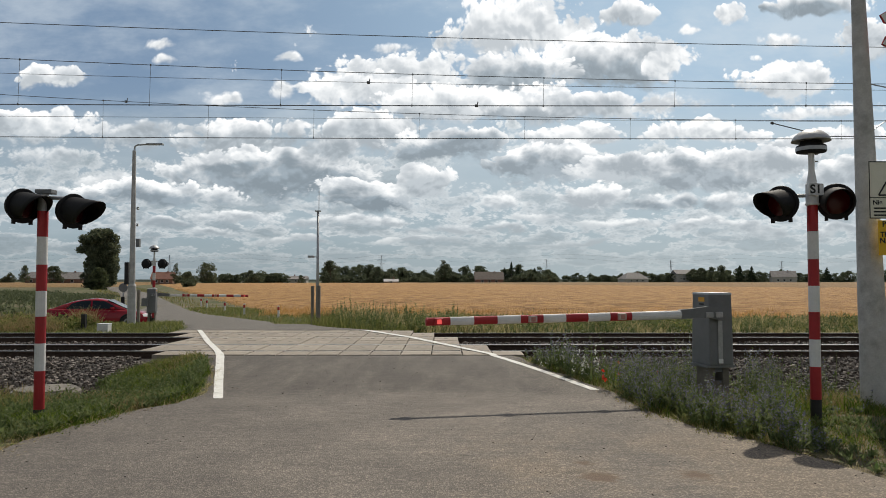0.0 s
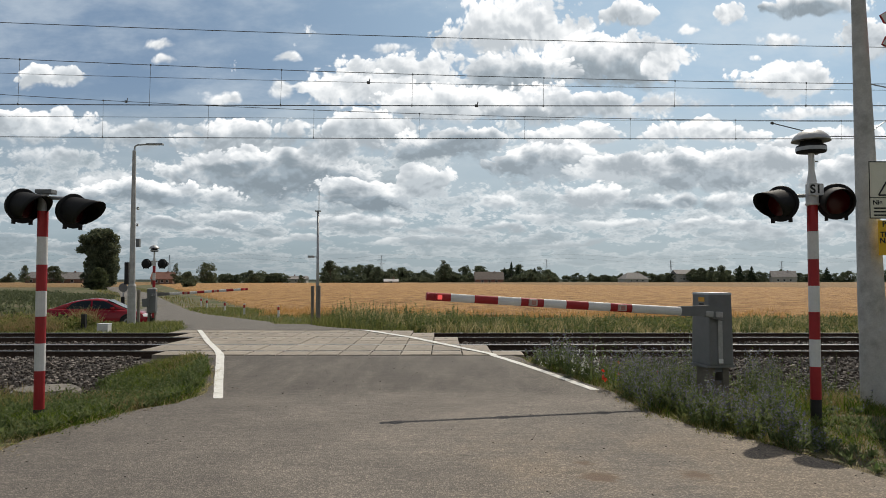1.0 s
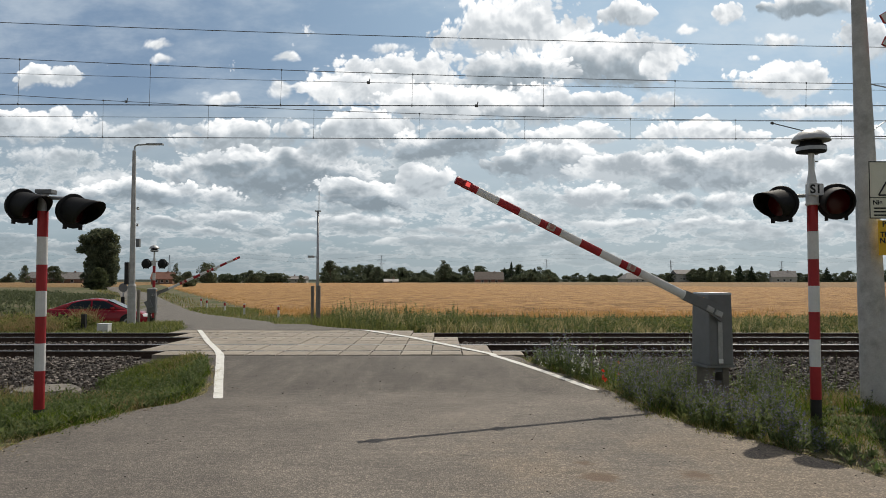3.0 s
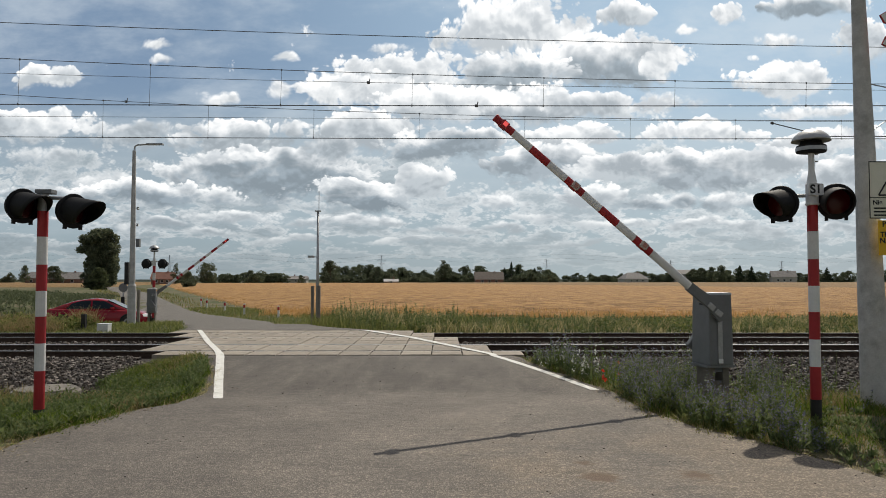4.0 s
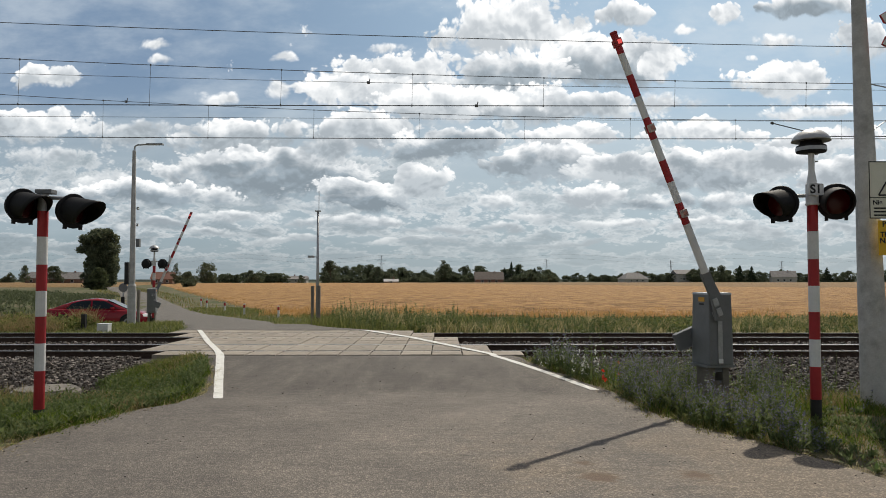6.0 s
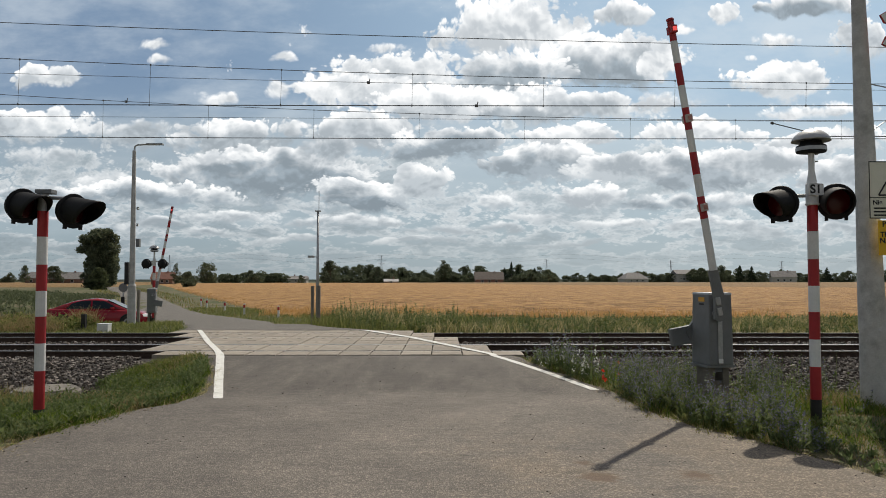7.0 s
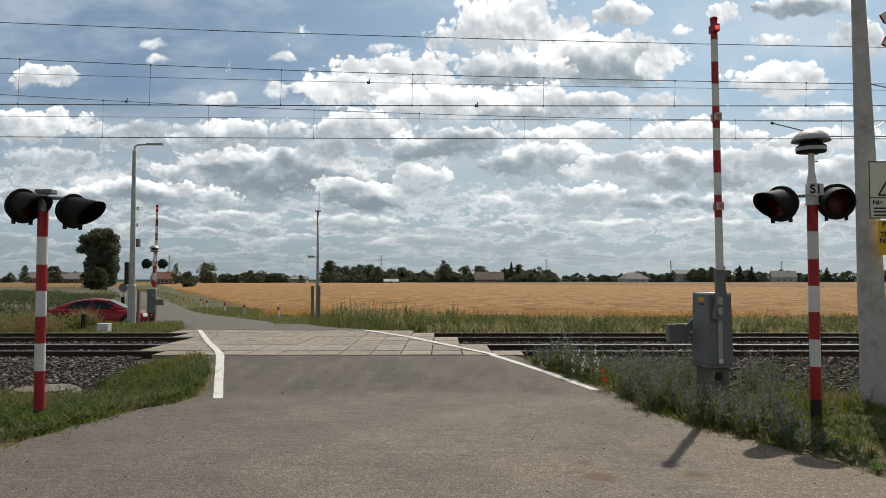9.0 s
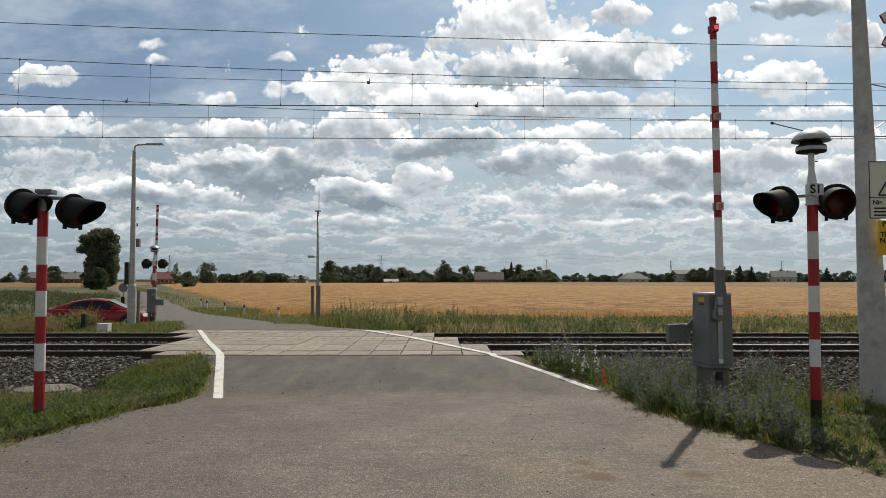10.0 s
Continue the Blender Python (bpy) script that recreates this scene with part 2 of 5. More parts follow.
# paler than the plain tree leaf: distance haze is put into its colour
LEAF_HAZED = leafy("hazed tree leaf", (0.07, 0.09, 0.058), (0.18, 0.20, 0.12), 0.42)
LEAF_DARK = leafy("conifer leaf", (0.03, 0.045, 0.028), (0.07, 0.09, 0.05), 0.25)


def glow(name, colour, strength, base):
    def build(n, b):
        n.put(b.inputs["Base Color"], base), n.put(b.inputs["Roughness"], 0.3)
        n.put(b.inputs["Emission Color"], colour), n.put(b.inputs["Emission Strength"], strength)
    return material(name, build)


SIGNAL_LENS = glow("signal lens", (1.0, 0.05, 0.05), 0.003, (0.04, 0.003, 0.004))
LAMP_ON = glow("lit red lamp", (1.0, 0.12, 0.11), 0.7, (0.45, 0.06, 0.05))
LAMP_PALE = surface("pale lamp housing", (0.42, 0.34, 0.3), (0.55, 0.46, 0.42), 20.0, 0.4, bump=0.0)
LAMP_PINK = surface("faded lens", (0.40, 0.17, 0.14), (0.5, 0.24, 0.2), 20.0, 0.35, bump=0.0)
HEADLIGHT = glow("lit headlamp", (1.0, 0.98, 0.92), 0.35, (0.8, 0.8, 0.8))


# ---- mesh helpers ----
def part(name, bm, mat, parent=None, label="", smooth=False, at=None):
    me = bpy.data.meshes.new(name)
    bm.to_mesh(me)
    bm.free()
    me.materials.append(mat)
    if smooth:
        me.polygons.foreach_set("use_smooth", [True] * len(me.polygons))
    ob = new(name, me)
    ob.parent = parent
    if at is not None:
        ob.matrix_basis = at
    if label:
        ob["label"] = label
    return ob


def sheet(name, verts, faces, mat, parent=None):
    me = bpy.data.meshes.new(name)
    me.from_pydata(verts, [], faces)
    me.materials.append(mat)
    ob = new(name, me)
    ob.parent = parent
    return ob


def thing(name, x, y, z, label, category, rz=0.0, group="", kind=""):
    ob = new(name)
    ob.matrix_basis = pose(x, y, z, 0, 0, rz)
    return tagged(ob, label, category, group, kind)


def box(sx, sy, sz, x=0.0, y=0.0, z=0.0, bevel=0.0, bm=None, m=None, top=1.0):
    """A box standing on z; top narrows its upper end."""
    bm = bm or bmesh.new()
    vs = bmesh.ops.create_cube(bm, size=1)["verts"]
    for v in vs:
        k = top if v.co.z > 0 else 1.0
        v.co = Vector((v.co.x * sx * k + x, v.co.y * sy * k + y, (v.co.z + 0.5) * sz + z))
    if bevel:
        es = list({e for v in vs for e in v.link_edges})
        out = bmesh.ops.bevel(bm, geom=es, offset=bevel, segments=2, profile=0.7, affect="EDGES")
        vs = list({v for f in out["faces"] for v in f.verts} | {v for v in vs if v.is_valid})
    if m is not None:
        bmesh.ops.transform(bm, matrix=m, verts=vs)
    return bm


def lathe(profile, n=20, bm=None, m=None, cap=True):
    """Turns (radius, height) pairs round z."""
    bm = bm or bmesh.new()
    rings = []
    for r, z in profile:
        rings.append([bm.verts.new((r * math.cos(2 * math.pi * i / n), r * math.sin(2 * math.pi * i / n), z)) for i in range(n)])
    for a, b in zip(rings, rings[1:]):
        for i in range(n):
            bm.faces.new((a[i], a[(i + 1) % n], b[(i + 1) % n], b[i]))
    if cap:
        bm.faces.new(rings[0][::-1]), bm.faces.new(rings[-1])
    if m is not None:
        bmesh.ops.transform(bm, matrix=m, verts=[v for r in rings for v in r])
    return bm


def tube(points, radius, n=8, bm=None):
    """A round bar along points; radius may be a list."""
    bm = bm or bmesh.new()
    pts = [Vector(p) for p in points]
    rad = radius if isinstance(radius, (list, tuple)) else [radius] * len(pts)
    rings = []
    for i, p in enumerate(pts):
        d = (pts[min(i + 1, len(pts) - 1)] - pts[max(i - 1, 0)]).normalized()
        q = d.to_track_quat("Z", "Y")
        rings.append([bm.verts.new(p + q @ Vector((rad[i] * math.cos(2 * math.pi * k / n), rad[i] * math.sin(2 * math.pi * k / n), 0))) for k in range(n)])
    for a, b in zip(rings, rings[1:]):
        for k in range(n):
            bm.faces.new((a[k], a[(k + 1) % n], b[(k + 1) % n], b[k]))
    bm.faces.new(rings[0][::-1]), bm.faces.new(rings[-1])
    return bm


def prism(outline, depth, bm=None, m=None):
    """An outline in x, z, given thickness along y (centred)."""
    bm = bm or bmesh.new()
    a = [bm.verts.new((x, -depth / 2, z)) for x, z in outline]
    b = [bm.verts.new((x, depth / 2, z)) for x, z in outline]
    bm.faces.new(a), bm.faces.new(b[::-1])
    k = len(a)
    for i in range(k):
        bm.faces.new((a[i], b[i], b[(i + 1) % k], a[(i + 1) % k]))
    bmesh.ops.recalc_face_normals(bm, faces=bm.faces)
    if m is not None:
        bmesh.ops.transform(bm, matrix=m, verts=a + b)
    return bm


def smoothstep(a, b, v):
    t = max(0.0, min(1.0, (v - a) / (b - a)))
    return t * t * (3 - 2 * t)


# ---- the lie of the land ----
RAIL_Y = (15.7, 17.2, 19.4, 20.9)
RAIL_Z = 0.10
# near road: (y, left edge x, right edge x)
ROAD_NEAR = [(-40, -9.0, 7.5), (-6, -6.0, 5.0), (2, -4.6, 4.1), (5.95, -4.2, 3.52), (7.04, -4.1, 3.17), (8.1, -3.98, 2.74), (8.8, -3.8, 2.5), (9.6, -3.42, 2.42), (10.6, -3.24, 2.33), (12.5, -3.76, 1.85), (14.85, -4.58, 1.36)]
ROAD_FAR = [(21.85, -7.6, -1.9), (23.5, -7.9, -3.3), (25, -8.4, -4.2), (29, -10.0, -5.5), (31, -11.2, -6.1), (33.5, -20.0, -6.9), (38, -21.0, -8.2), (42, -20.5, -9.8), (46, -20.5, -12.6), (51, -21.6, -16.2), (57, -24.4, -19.3), (74, -31.6, -26.8), (122, -52.5, -47.5), (199, -90, -85), (289, -137, -132), (480, -250, -245)]


def road_width(rows, y):
    for (y0, a0, b0), (y1, a1, b1) in zip(rows, rows[1:]):
        if y0 <= y <= y1:
            k = (y - y0) / (y1 - y0)
            return a0 + (a1 - a0) * k, b0 + (b1 - b0) * k
    return None


def off_road(x, y):
    """How far beside the road a place lies; less than nothing on it."""
    e = road_width(ROAD_NEAR + ROAD_FAR, y)
    return max(e[0] - x, x - e[1]) if e else 50.0


def land(x, y):
    """Height of the ground: the railway stands on a low bank, the fields lie deeper."""
    road = -0.82 * smoothstep(25, 38, y) + 0.07 * smoothstep(9.5, 14.5, y) * (1 - smoothstep(22, 26, y))
    if y < 26:
        verge = -0.05 - 0.28 * smoothstep(8.5, 12.2, y) + 0.2 * smoothstep(12.5, 14.6, y) - 0.02 * smoothstep(22.3, 23.8, y)
        road += smoothstep(0.15, 1.0, off_road(x, y)) * (verge - road) * (1 - smoothstep(24, 26, y))
    bank = smoothstep(-9, -16, x) * smoothstep(38, 46, y) * smoothstep(130, 60, y) * smoothstep(0.40, 0.56, -x / max(y, 1))
    return road + 0.85 * bank


def on_road(x, y, margin=0.0):
    for rows in (ROAD_NEAR, ROAD_FAR):
        e = road_width(rows, y)
        if e and e[0] - margin < x < e[1] + margin:
            return True
    return -7.8 < x < 1.6 and 14.7 < y < 22.0


def steps(*spans):
    out = []
    for a, b, d in spans:
        k = max(1, round((b - a) / d))
        out += [a + (b - a) * i / k for i in range(k)]
    return out + [spans[-1][1]]


def build_ground_sheet():
    xs = steps((-4000, -400, 600), (-400, -80, 40), (-80, -24, 4), (-24, 14, 0.5), (14, 80, 6), (80, 400, 40), (400, 4000, 600))
    ys = steps((-600, -40, 80), (-40, 4, 4), (4, 50, 0.5), (50, 140, 6), (140, 600, 40), (600, 4000, 400))
    verts = [(x, y, land(x, y) - (0.03 if on_road(x, y, -0.5) else 0.0)) for y in ys for x in xs]
    w = len(xs)
    faces = [(j * w + i, j * w + i + 1, (j + 1) * w + i + 1, (j + 1) * w + i) for j in range(len(ys) - 1) for i in range(w - 1)]
    ob = sheet("ground", verts, faces, GROUND)
    ob.data.polygons.foreach_set("use_smooth", [True] * len(faces))
    tagged(ob, "grassy soil running flat to the horizon", "ground", kind="structure")


def build_road(name, rows, label, lift):
    ys = []
    for (y0, *_), (y1, *_) in zip(rows, rows[1:]):
        k = max(1, min(12, round((y1 - y0) / 0.35)))
        ys += [y0 + (y1 - y0) * i / k for i in range(k)]
    ys.append(rows[-1][0])
    verts, faces, cols = [], [], 14
    for y in ys:
        a, b = road_width(rows, y)
        a += 0.10 * noise.noise((3.1, y * 1.7, 0)) + 0.04 * noise.noise((3.1, y * 7, 0))
        b += 0.10 * noise.noise((9.1, y * 1.7, 0)) + 0.04 * noise.noise((9.1, y * 7, 0))
        for i in range(cols + 1):
            x = a - 0.12 if i == 0 else b + 0.12 if i == cols else a + (b - a) * (i - 1) / (cols - 2)
            verts.append((x, y, land(x, y) + lift - (0.05 if i in (0, cols) else 0.0)))
    w = cols + 1
    for j in range(len(ys) - 1):
        faces += [(j * w + i, j * w + i + 1, (j + 1) * w + i + 1, (j + 1) * w + i) for i in range(cols)]
    ob = sheet(name, verts, faces, ASPHALT)
    ob.data.polygons.foreach_set("use_smooth", [True] * len(faces))
    return tagged(ob, label, "road", kind="structure")


def build_line(points, label):
    """A painted line along (x, y, width) points."""
    verts, faces = [], []
    pts = []
    for (x0, y0, w0), (x1, y1, w1) in zip(points, points[1:]):
        k = max(2, round(math.hypot(x1 - x0, y1 - y0) / 0.15))
        pts += [(x0 + (x1 - x0) * i / k, y0 + (y1 - y0) * i / k, w0 + (w1 - w0) * i / k) for i in range(k)]
    pts.append(points[-1])
    for i, (x, y, w) in enumerate(pts):
        jag = 0.012 * noise.noise((x * 9, y * 9, 2))
        z = max(land(x, y), RAIL_Z - 0.008 if 14.8 < y < 21.9 else -9) + 0.026
        verts += [(x - w / 2 + jag, y, z), (x + w / 2 + 0.012 * noise.noise((x * 9, y * 9, 7)), y, z)]
    faces = [(2 * i, 2 * i + 1, 2 * i + 3, 2 * i + 2) for i in range(len(pts) - 1)]
    tagged(sheet("road_marking", verts, faces, LINE), label, "road marking", kind="structure")


build_ground_sheet()
build_road("road_near", ROAD_NEAR, "worn grey asphalt road leading onto the crossing", 0.02)
build_road("road_far", ROAD_FAR, "grey asphalt road bending away beyond the tracks", 0.03)
build_line([(-2.97, 9.95, 0.13), (-3.42, 11.5, 0.135), (-4.38, 14.8, 0.165), (-4.68, 15.6, 0.15), (-5.6, 17.9, 0.15), (-7.36, 22.6, 0.14)], "worn white edge line across the crossing")
build_line([(2.15, 10.65, 0.13), (1.75, 12.2, 0.13), (0.97, 14.9, 0.15), (-0.78, 19.1, 0.22), (-2.0, 21.4, 0.24), (-3.0, 22.8, 0.22), (-4.2, 24.6, 0.2)], "worn white edge line along the verge")


def build_field(name, mat, label, corners, height, step, seed):
    """A standing crop: an uneven top with a skirt down to the soil, inside a four-sided plot."""
    (ax, ay), (bx, by), (cx, cy), (dx, dy) = corners
    nu, nv = step
    verts, faces = [], []
    for j in range(nv + 1):
        v = (j / nv) ** 2.0
        for i in range(nu + 1):
            u = i / nu
            x = (ax + (bx - ax) * u) * (1 - v) + (dx + (cx - dx) * u) * v
            y = (ay + (by - ay) * u) * (1 - v) + (dy + (cy - dy) * u) * v
            edge = i in (0, nu) or j in (0, nv)
            ramp = 0.15 + 0.85 * smoothstep(0, 14, min(v * 300, u * (120 + 300 * v)))
            z = land(x, y) + (-0.1 if edge else height * ramp + 0.10 * noise.noise((x * 0.8, y * 0.8, seed)) + 0.12 * noise.noise((x * 0.15, y * 0.15, seed)))
            verts.append((x, y, z))
    w = nu + 1
    for j in range(nv):
        faces += [(j * w + i, j * w + i + 1, (j + 1) * w + i + 1, (j + 1) * w + i) for i in range(nu)]
    ob = sheet(name, verts, faces, mat)
    ob.data.polygons.foreach_set("use_smooth", [True] * len(faces))
    tagged(ob, label, "field", kind="stuff")


build_field("wheat_field", WHEAT, "ripe golden wheat standing beyond the tracks", [(-11, 49.5), (120, 31), (320, 330), (-126, 330)], 0.7, (260, 150), 1.0)
build_field("far_wheat_field", WHEAT_FAR, "darker brown band on the far side of the fields", [(-60, 345), (72, 121), (600, 121), (600, 410)], 0.85, (80, 60), 4.0)
build_field("far_crop_strip", WHEAT_FAR, "ripe crop strip along the country road", [(-330, 215), (-96, 215), (-150, 420), (-500, 420)], 0.6, (60, 30), 5.0)


# ---- railway ----
def build_rail(y):
    half = [(0.075, 0.0), (0.075, 0.012), (0.014, 0.03), (0.010, 0.12), (0.036, 0.135), (0.036, 0.165)]
    outline = [(-a, b) for a, b in half] + [(a, b) for a, b in half[::-1]]
    rail = thing("rail", 0, y, RAIL_Z - 0.172, "rusty steel rail with a worn bright top", "rail", group="rails")
    turn = Matrix.Rotation(radians(90), 4, "Z")
    part("web", prism(outline, 300, m=turn), RUST, rail, "rusty brown rail flank")
    part("running_surface", box(300, 0.062, 0.007, z=0.165), RAILTOP, rail, "bright worn running surface")


for rail_y in RAIL_Y:
    build_rail(rail_y)


BED = [(11.9, -0.42), (12.4, -0.32), (14.2, -0.09), (14.9, -0.055), (18.3, -0.06), (21.8, -0.055), (22.6, -0.1), (24.4, -0.5)]


def topsoil(x, y):
    """The ground or, where it lies higher, the ballast bed over it."""
    z = land(x, y)
    if BED[0][0] < y < BED[-1][0] and (x < -5.2 - 0.38 * (y - 14.9) or x > 0.6 - 0.45 * (y - 14.9)):
        z = max(z, float(np.interp(y, [a for a, _ in BED], [b for _, b in BED])))
    return z


def left_limit(x):
    """Where the grass ends and the ballast begins on the west side."""
    return 12.0 + 0.6 * smoothstep(-6.9, -7.5, x) + 0.6 * smoothstep(-6.5, -6.05, x) + 2.3 * smoothstep(-6.0, -5.5, x)


def build_ballast_bed():
    prof = BED
    for name, x0, x1, skew0, skew1 in (("ballast_bed", -150, -5.2, 0, -0.38), ("ballast_bed", 0.6, 150, -0.45, 0)):
        xs = np.linspace(0, 1, 90) ** (0.4 if x0 < -100 else 2.5)
        ys, zs = [], []
        for (a, za), (b, zb) in zip(prof, prof[1:]):
            ys += list(np.linspace(a, b, 9)[:-1])
            zs += list(np.linspace(za, zb, 9)[:-1])
        verts, faces = [], []
        for y, z in zip(ys, zs):
            e0, e1 = x0 + skew0 * (y - 14.9), x1 + skew1 * (y - 14.9)
            for u in xs:
                x = e0 + (e1 - e0) * u
                verts.append((x, y, z + 0.03 * noise.noise((x * 4, y * 4, 0))))
        w = len(xs)
        faces = [(j * w + i, j * w + i + 1, (j + 1) * w + i + 1, (j + 1) * w + i) for j in range(len(ys) - 1) for i in range(w - 1)]
        tagged(sheet(name, verts, faces, BALLAST_BED), "dark crushed-stone ballast under the tracks", "ballast", kind="stuff")


build_ballast_bed()


def stones(rng, x, y, z, size):
    """Loose angular stones: uneven eight-cornered lumps."""
    n = len(x)
    cube = np.array([(sx, sy, sz) for sz in (-1, 1) for sy in (-1, 1) for sx in (-1, 1)], float)
    v = cube[None] * rng.uniform(0.35, 1.0, (n, 8, 3)) * (size * rng.uniform(0.6, 1.3, n))[:, None, None]
    a = rng.uniform(0, 6.28, n)
    ca, sa = np.cos(a)[:, None], np.sin(a)[:, None]
    v = np.stack([v[..., 0] * ca - v[..., 1] * sa, v[..., 0] * sa + v[..., 1] * ca, v[..., 2] * 0.8], 2) + np.stack([x, y, z], 1)[:, None]
    q = np.array([(0, 2, 3, 1), (4, 5, 7, 6), (0, 1, 5, 4), (1, 3, 7, 5), (3, 2, 6, 7), (2, 0, 4, 6)])
    f = (q[None] + 8 * np.arange(n)[:, None, None]).reshape(-1, 4)
    return v.reshape(-1, 3).tolist(), f.tolist()


def build_ballast_stones():
    rng = np.random.default_rng(5)
    spots = []
    for x0, x1, y0, y1, n in ((-15, -3.6, 11.6, 15.55, 14000), (-15, -6.2, 17.35, 19.3, 2500), (0.5, 15, 17.35, 19.3, 3500), (1.4, 14, 11.8, 15.55, 10000), (-15, -6, 15.9, 17.1, 700), (1.2, 15, 15.9, 17.1, 900)):
        x, y = rng.uniform(x0, x1, n), rng.uniform(y0, y1, n)
        for a, b in zip(x, y):
            if off_road(a, b) > 0.15 and (a > 0 or b > left_limit(a) - 0.35 - 0.3 * rng.random()) and (b < 14.8 or a < -6.3 - 0.2 * (b - 16) or a > 1.1 - 0.4 * (b - 16)):
                spots.append((a, b))
    p = np.array(spots)
    prof_y, prof_z = (11.5, 11.9, 12.4, 14.2, 14.9, 25), (-0.44, -0.42, -0.32, -0.09, -0.055, -0.055)
    z = np.interp(p[:, 1], prof_y, prof_z) + 0.02 + rng.uniform(-0.01, 0.03, len(p))
    v, f = stones(rng, p[:, 0], p[:, 1], z, 0.031)
    tagged(sheet("ballast_stones", v, f, STONE), "loose grey-brown crushed ballast stones", "ballast", kind="stuff")


build_ballast_stones()


def build_road_grit():
    """Loose chippings and crumbs of soil on the carriageway, thickest along its edges."""
    rng = np.random.default_rng(9)
    x, y = rng.uniform(-4.3, 3.6, 5200), rng.uniform(3.5, 14.6, 5200)
    pick = [i for i in range(5200) if -3.0 < off_road(x[i], y[i]) < 0.0 and rng.random() < 0.06 + 0.9 * smoothstep(0.45, 0.0, -off_road(x[i], y[i]))]
    x, y = x[pick], y[pick]
    z = np.array([land(a, b) + 0.021 for a, b in zip(x, y)])
    v, f = stones(rng, x, y, z, 0.008)
    tagged(sheet("road_grit", v, f, STONE), "loose chippings scattered along the road edge", "grit", kind="stuff")


build_road_grit()


# ---- overhead wires ----
def wire_height(y, py):
    k = (441 - py) / 1325
    return 1.6 + y * (k + 0.04) / (1 - 0.04 * k)


def build_wire(name, y, left, mid, right, radius, label):
    """A wire along the track, hung through three heights (left, middle, right of the crossing)."""
    half = 784 * y / 1325
    a = (left + right) / 2 - mid
    b = (right - left) / 2
    f = lambda x: mid + b * x / half + a * (x / half) ** 2
    pts = [(x, y, f(x)) for x in np.linspace(-45, 45, 61)]
    tagged(part(name, tube(pts, radius, 6), WIRE), label, "wire", group="overhead wires")
    return f


def heights(y, *rows):
    return [wire_height(y, r) for r in rows]


NEAR_Y, FAR_Y = 16.45, 20.15
near_contact = build_wire("contact_wire", NEAR_Y, *heights(NEAR_Y, 185.0, 187.5, 187.5), 0.0105, "dark copper contact wire over the near track")
near_carrier = build_wire("messenger_wire", NEAR_Y, *heights(NEAR_Y, 104, 133.5, 149), 0.0075, "dark carrier wire above the near contact wire")
near_thin = build_wire("messenger_wire", 17.6, *heights(17.6, 130, 149, 160), 0.0055, "thin dark wire strung along the railway")
far_contact = build_wire("contact_wire", FAR_Y, *heights(FAR_Y, 242.5, 245.5, 246), 0.0105, "dark copper contact wire over the far track")
far_carrier = build_wire("messenger_wire", FAR_Y, *heights(FAR_Y, 168, 203, 214), 0.0075, "dark carrier wire above the far contact wire")
far_thin = build_wire("messenger_wire", 21.3, *heights(21.3, 206, 211, 216), 0.0055, "thin dark wire strung along the railway")
feeder = build_wire("feeder_wire", 14.0, *heights(14.0, 40.5, 67, 84), 0.0065, "dark feeder wire strung high along the railway")


def build_dropper(x, y, top, bottom, lean):
    d = thing("dropper_wire", x, y, bottom, "thin dropper with clamps hanging the contact wire", "dropper", group="droppers")
    h = top - bottom
    part("strand", tube([(0, 0, 0), (lean, 0, h)], 0.004, 5), WIRE, d)
    part("clamp", box(0.022, 0.022, 0.045, z=-0.02), WIRE, d)
    part("clamp", box(0.022, 0.022, 0.045, x=lean, z=h - 0.025), WIRE, d)


for k in range(-9, 10):
    dx = -0.69 + 2.91 * k
    build_dropper(dx, NEAR_Y, near_carrier(dx), near_contact(dx), 0.02)
    dx = -0.65 + 2.86 * k
    build_dropper(dx, FAR_Y, far_carrier(dx), far_contact(dx), 0.01)


def build_steady_arm():
    """The thin arm that steadies the far contact wire."""
    y = FAR_Y
    a = thing("steady_arm", 8.93, y, 5.82, "thin steel steady arm holding the contact wire", "steady arm")
    part("rod", tube([(0, 0, 0), (1.0, 0, -0.25), (1.25, 0, -0.36), (3.2, 0, -0.36)], 0.014, 6), WIRE, a)
    part("insulator", lathe([(0.02, -0.05), (0.04, -0.02), (0.04, 0.02), (0.02, 0.05)], 10, m=pose(0, 0, 0, 0, 104, 0)), WIRE, a, "dark insulator end")


build_steady_arm()


def build_catenary_mast(x, y, height, stay, hung):
    """A steel mast beside the track; arms reach out to the wires hung from it, a stay slants to one of them."""
    z = land(x, y) - 0.2
    m = thing("catenary_mast", x, y, z, "grey steel mast carrying the overhead wires", "mast", group="catenary masts")
    part("post", box(0.24, 0.24, height - z, bevel=0.02, top=0.8), STEEL, m, "tapered steel post")
    part("footing", box(0.7, 0.7, 0.35, bevel=0.04), CONCRETE, m, "concrete footing")
    for wy, f in hung:
        part("arm", tube([(0, 0, f(x) - z + 0.02), (0, wy - y, f(x) - z)], 0.03, 8), STEEL, m)
    sx, sy, sz, low = stay
    part("stay", tube([(sx - x, sy - y, sz - z), (0, 0, low - z)], 0.016, 6), STEEL, m, "thin slanting stay")


build_catenary_mast(10.6, 13.86, feeder(10.6) + 0.25, (9.45, NEAR_Y, near_carrier(9.45), 4.7), [(NEAR_Y, near_contact), (NEAR_Y, near_carrier), (17.6, near_thin)])
build_catenary_mast(14.2, 22.8, far_carrier(14.2) + 0.8, (11.5, FAR_Y, far_contact(11.5) + 0.12, 6.9), [(FAR_Y, far_contact), (FAR_Y, far_carrier), (21.3, far_thin)])


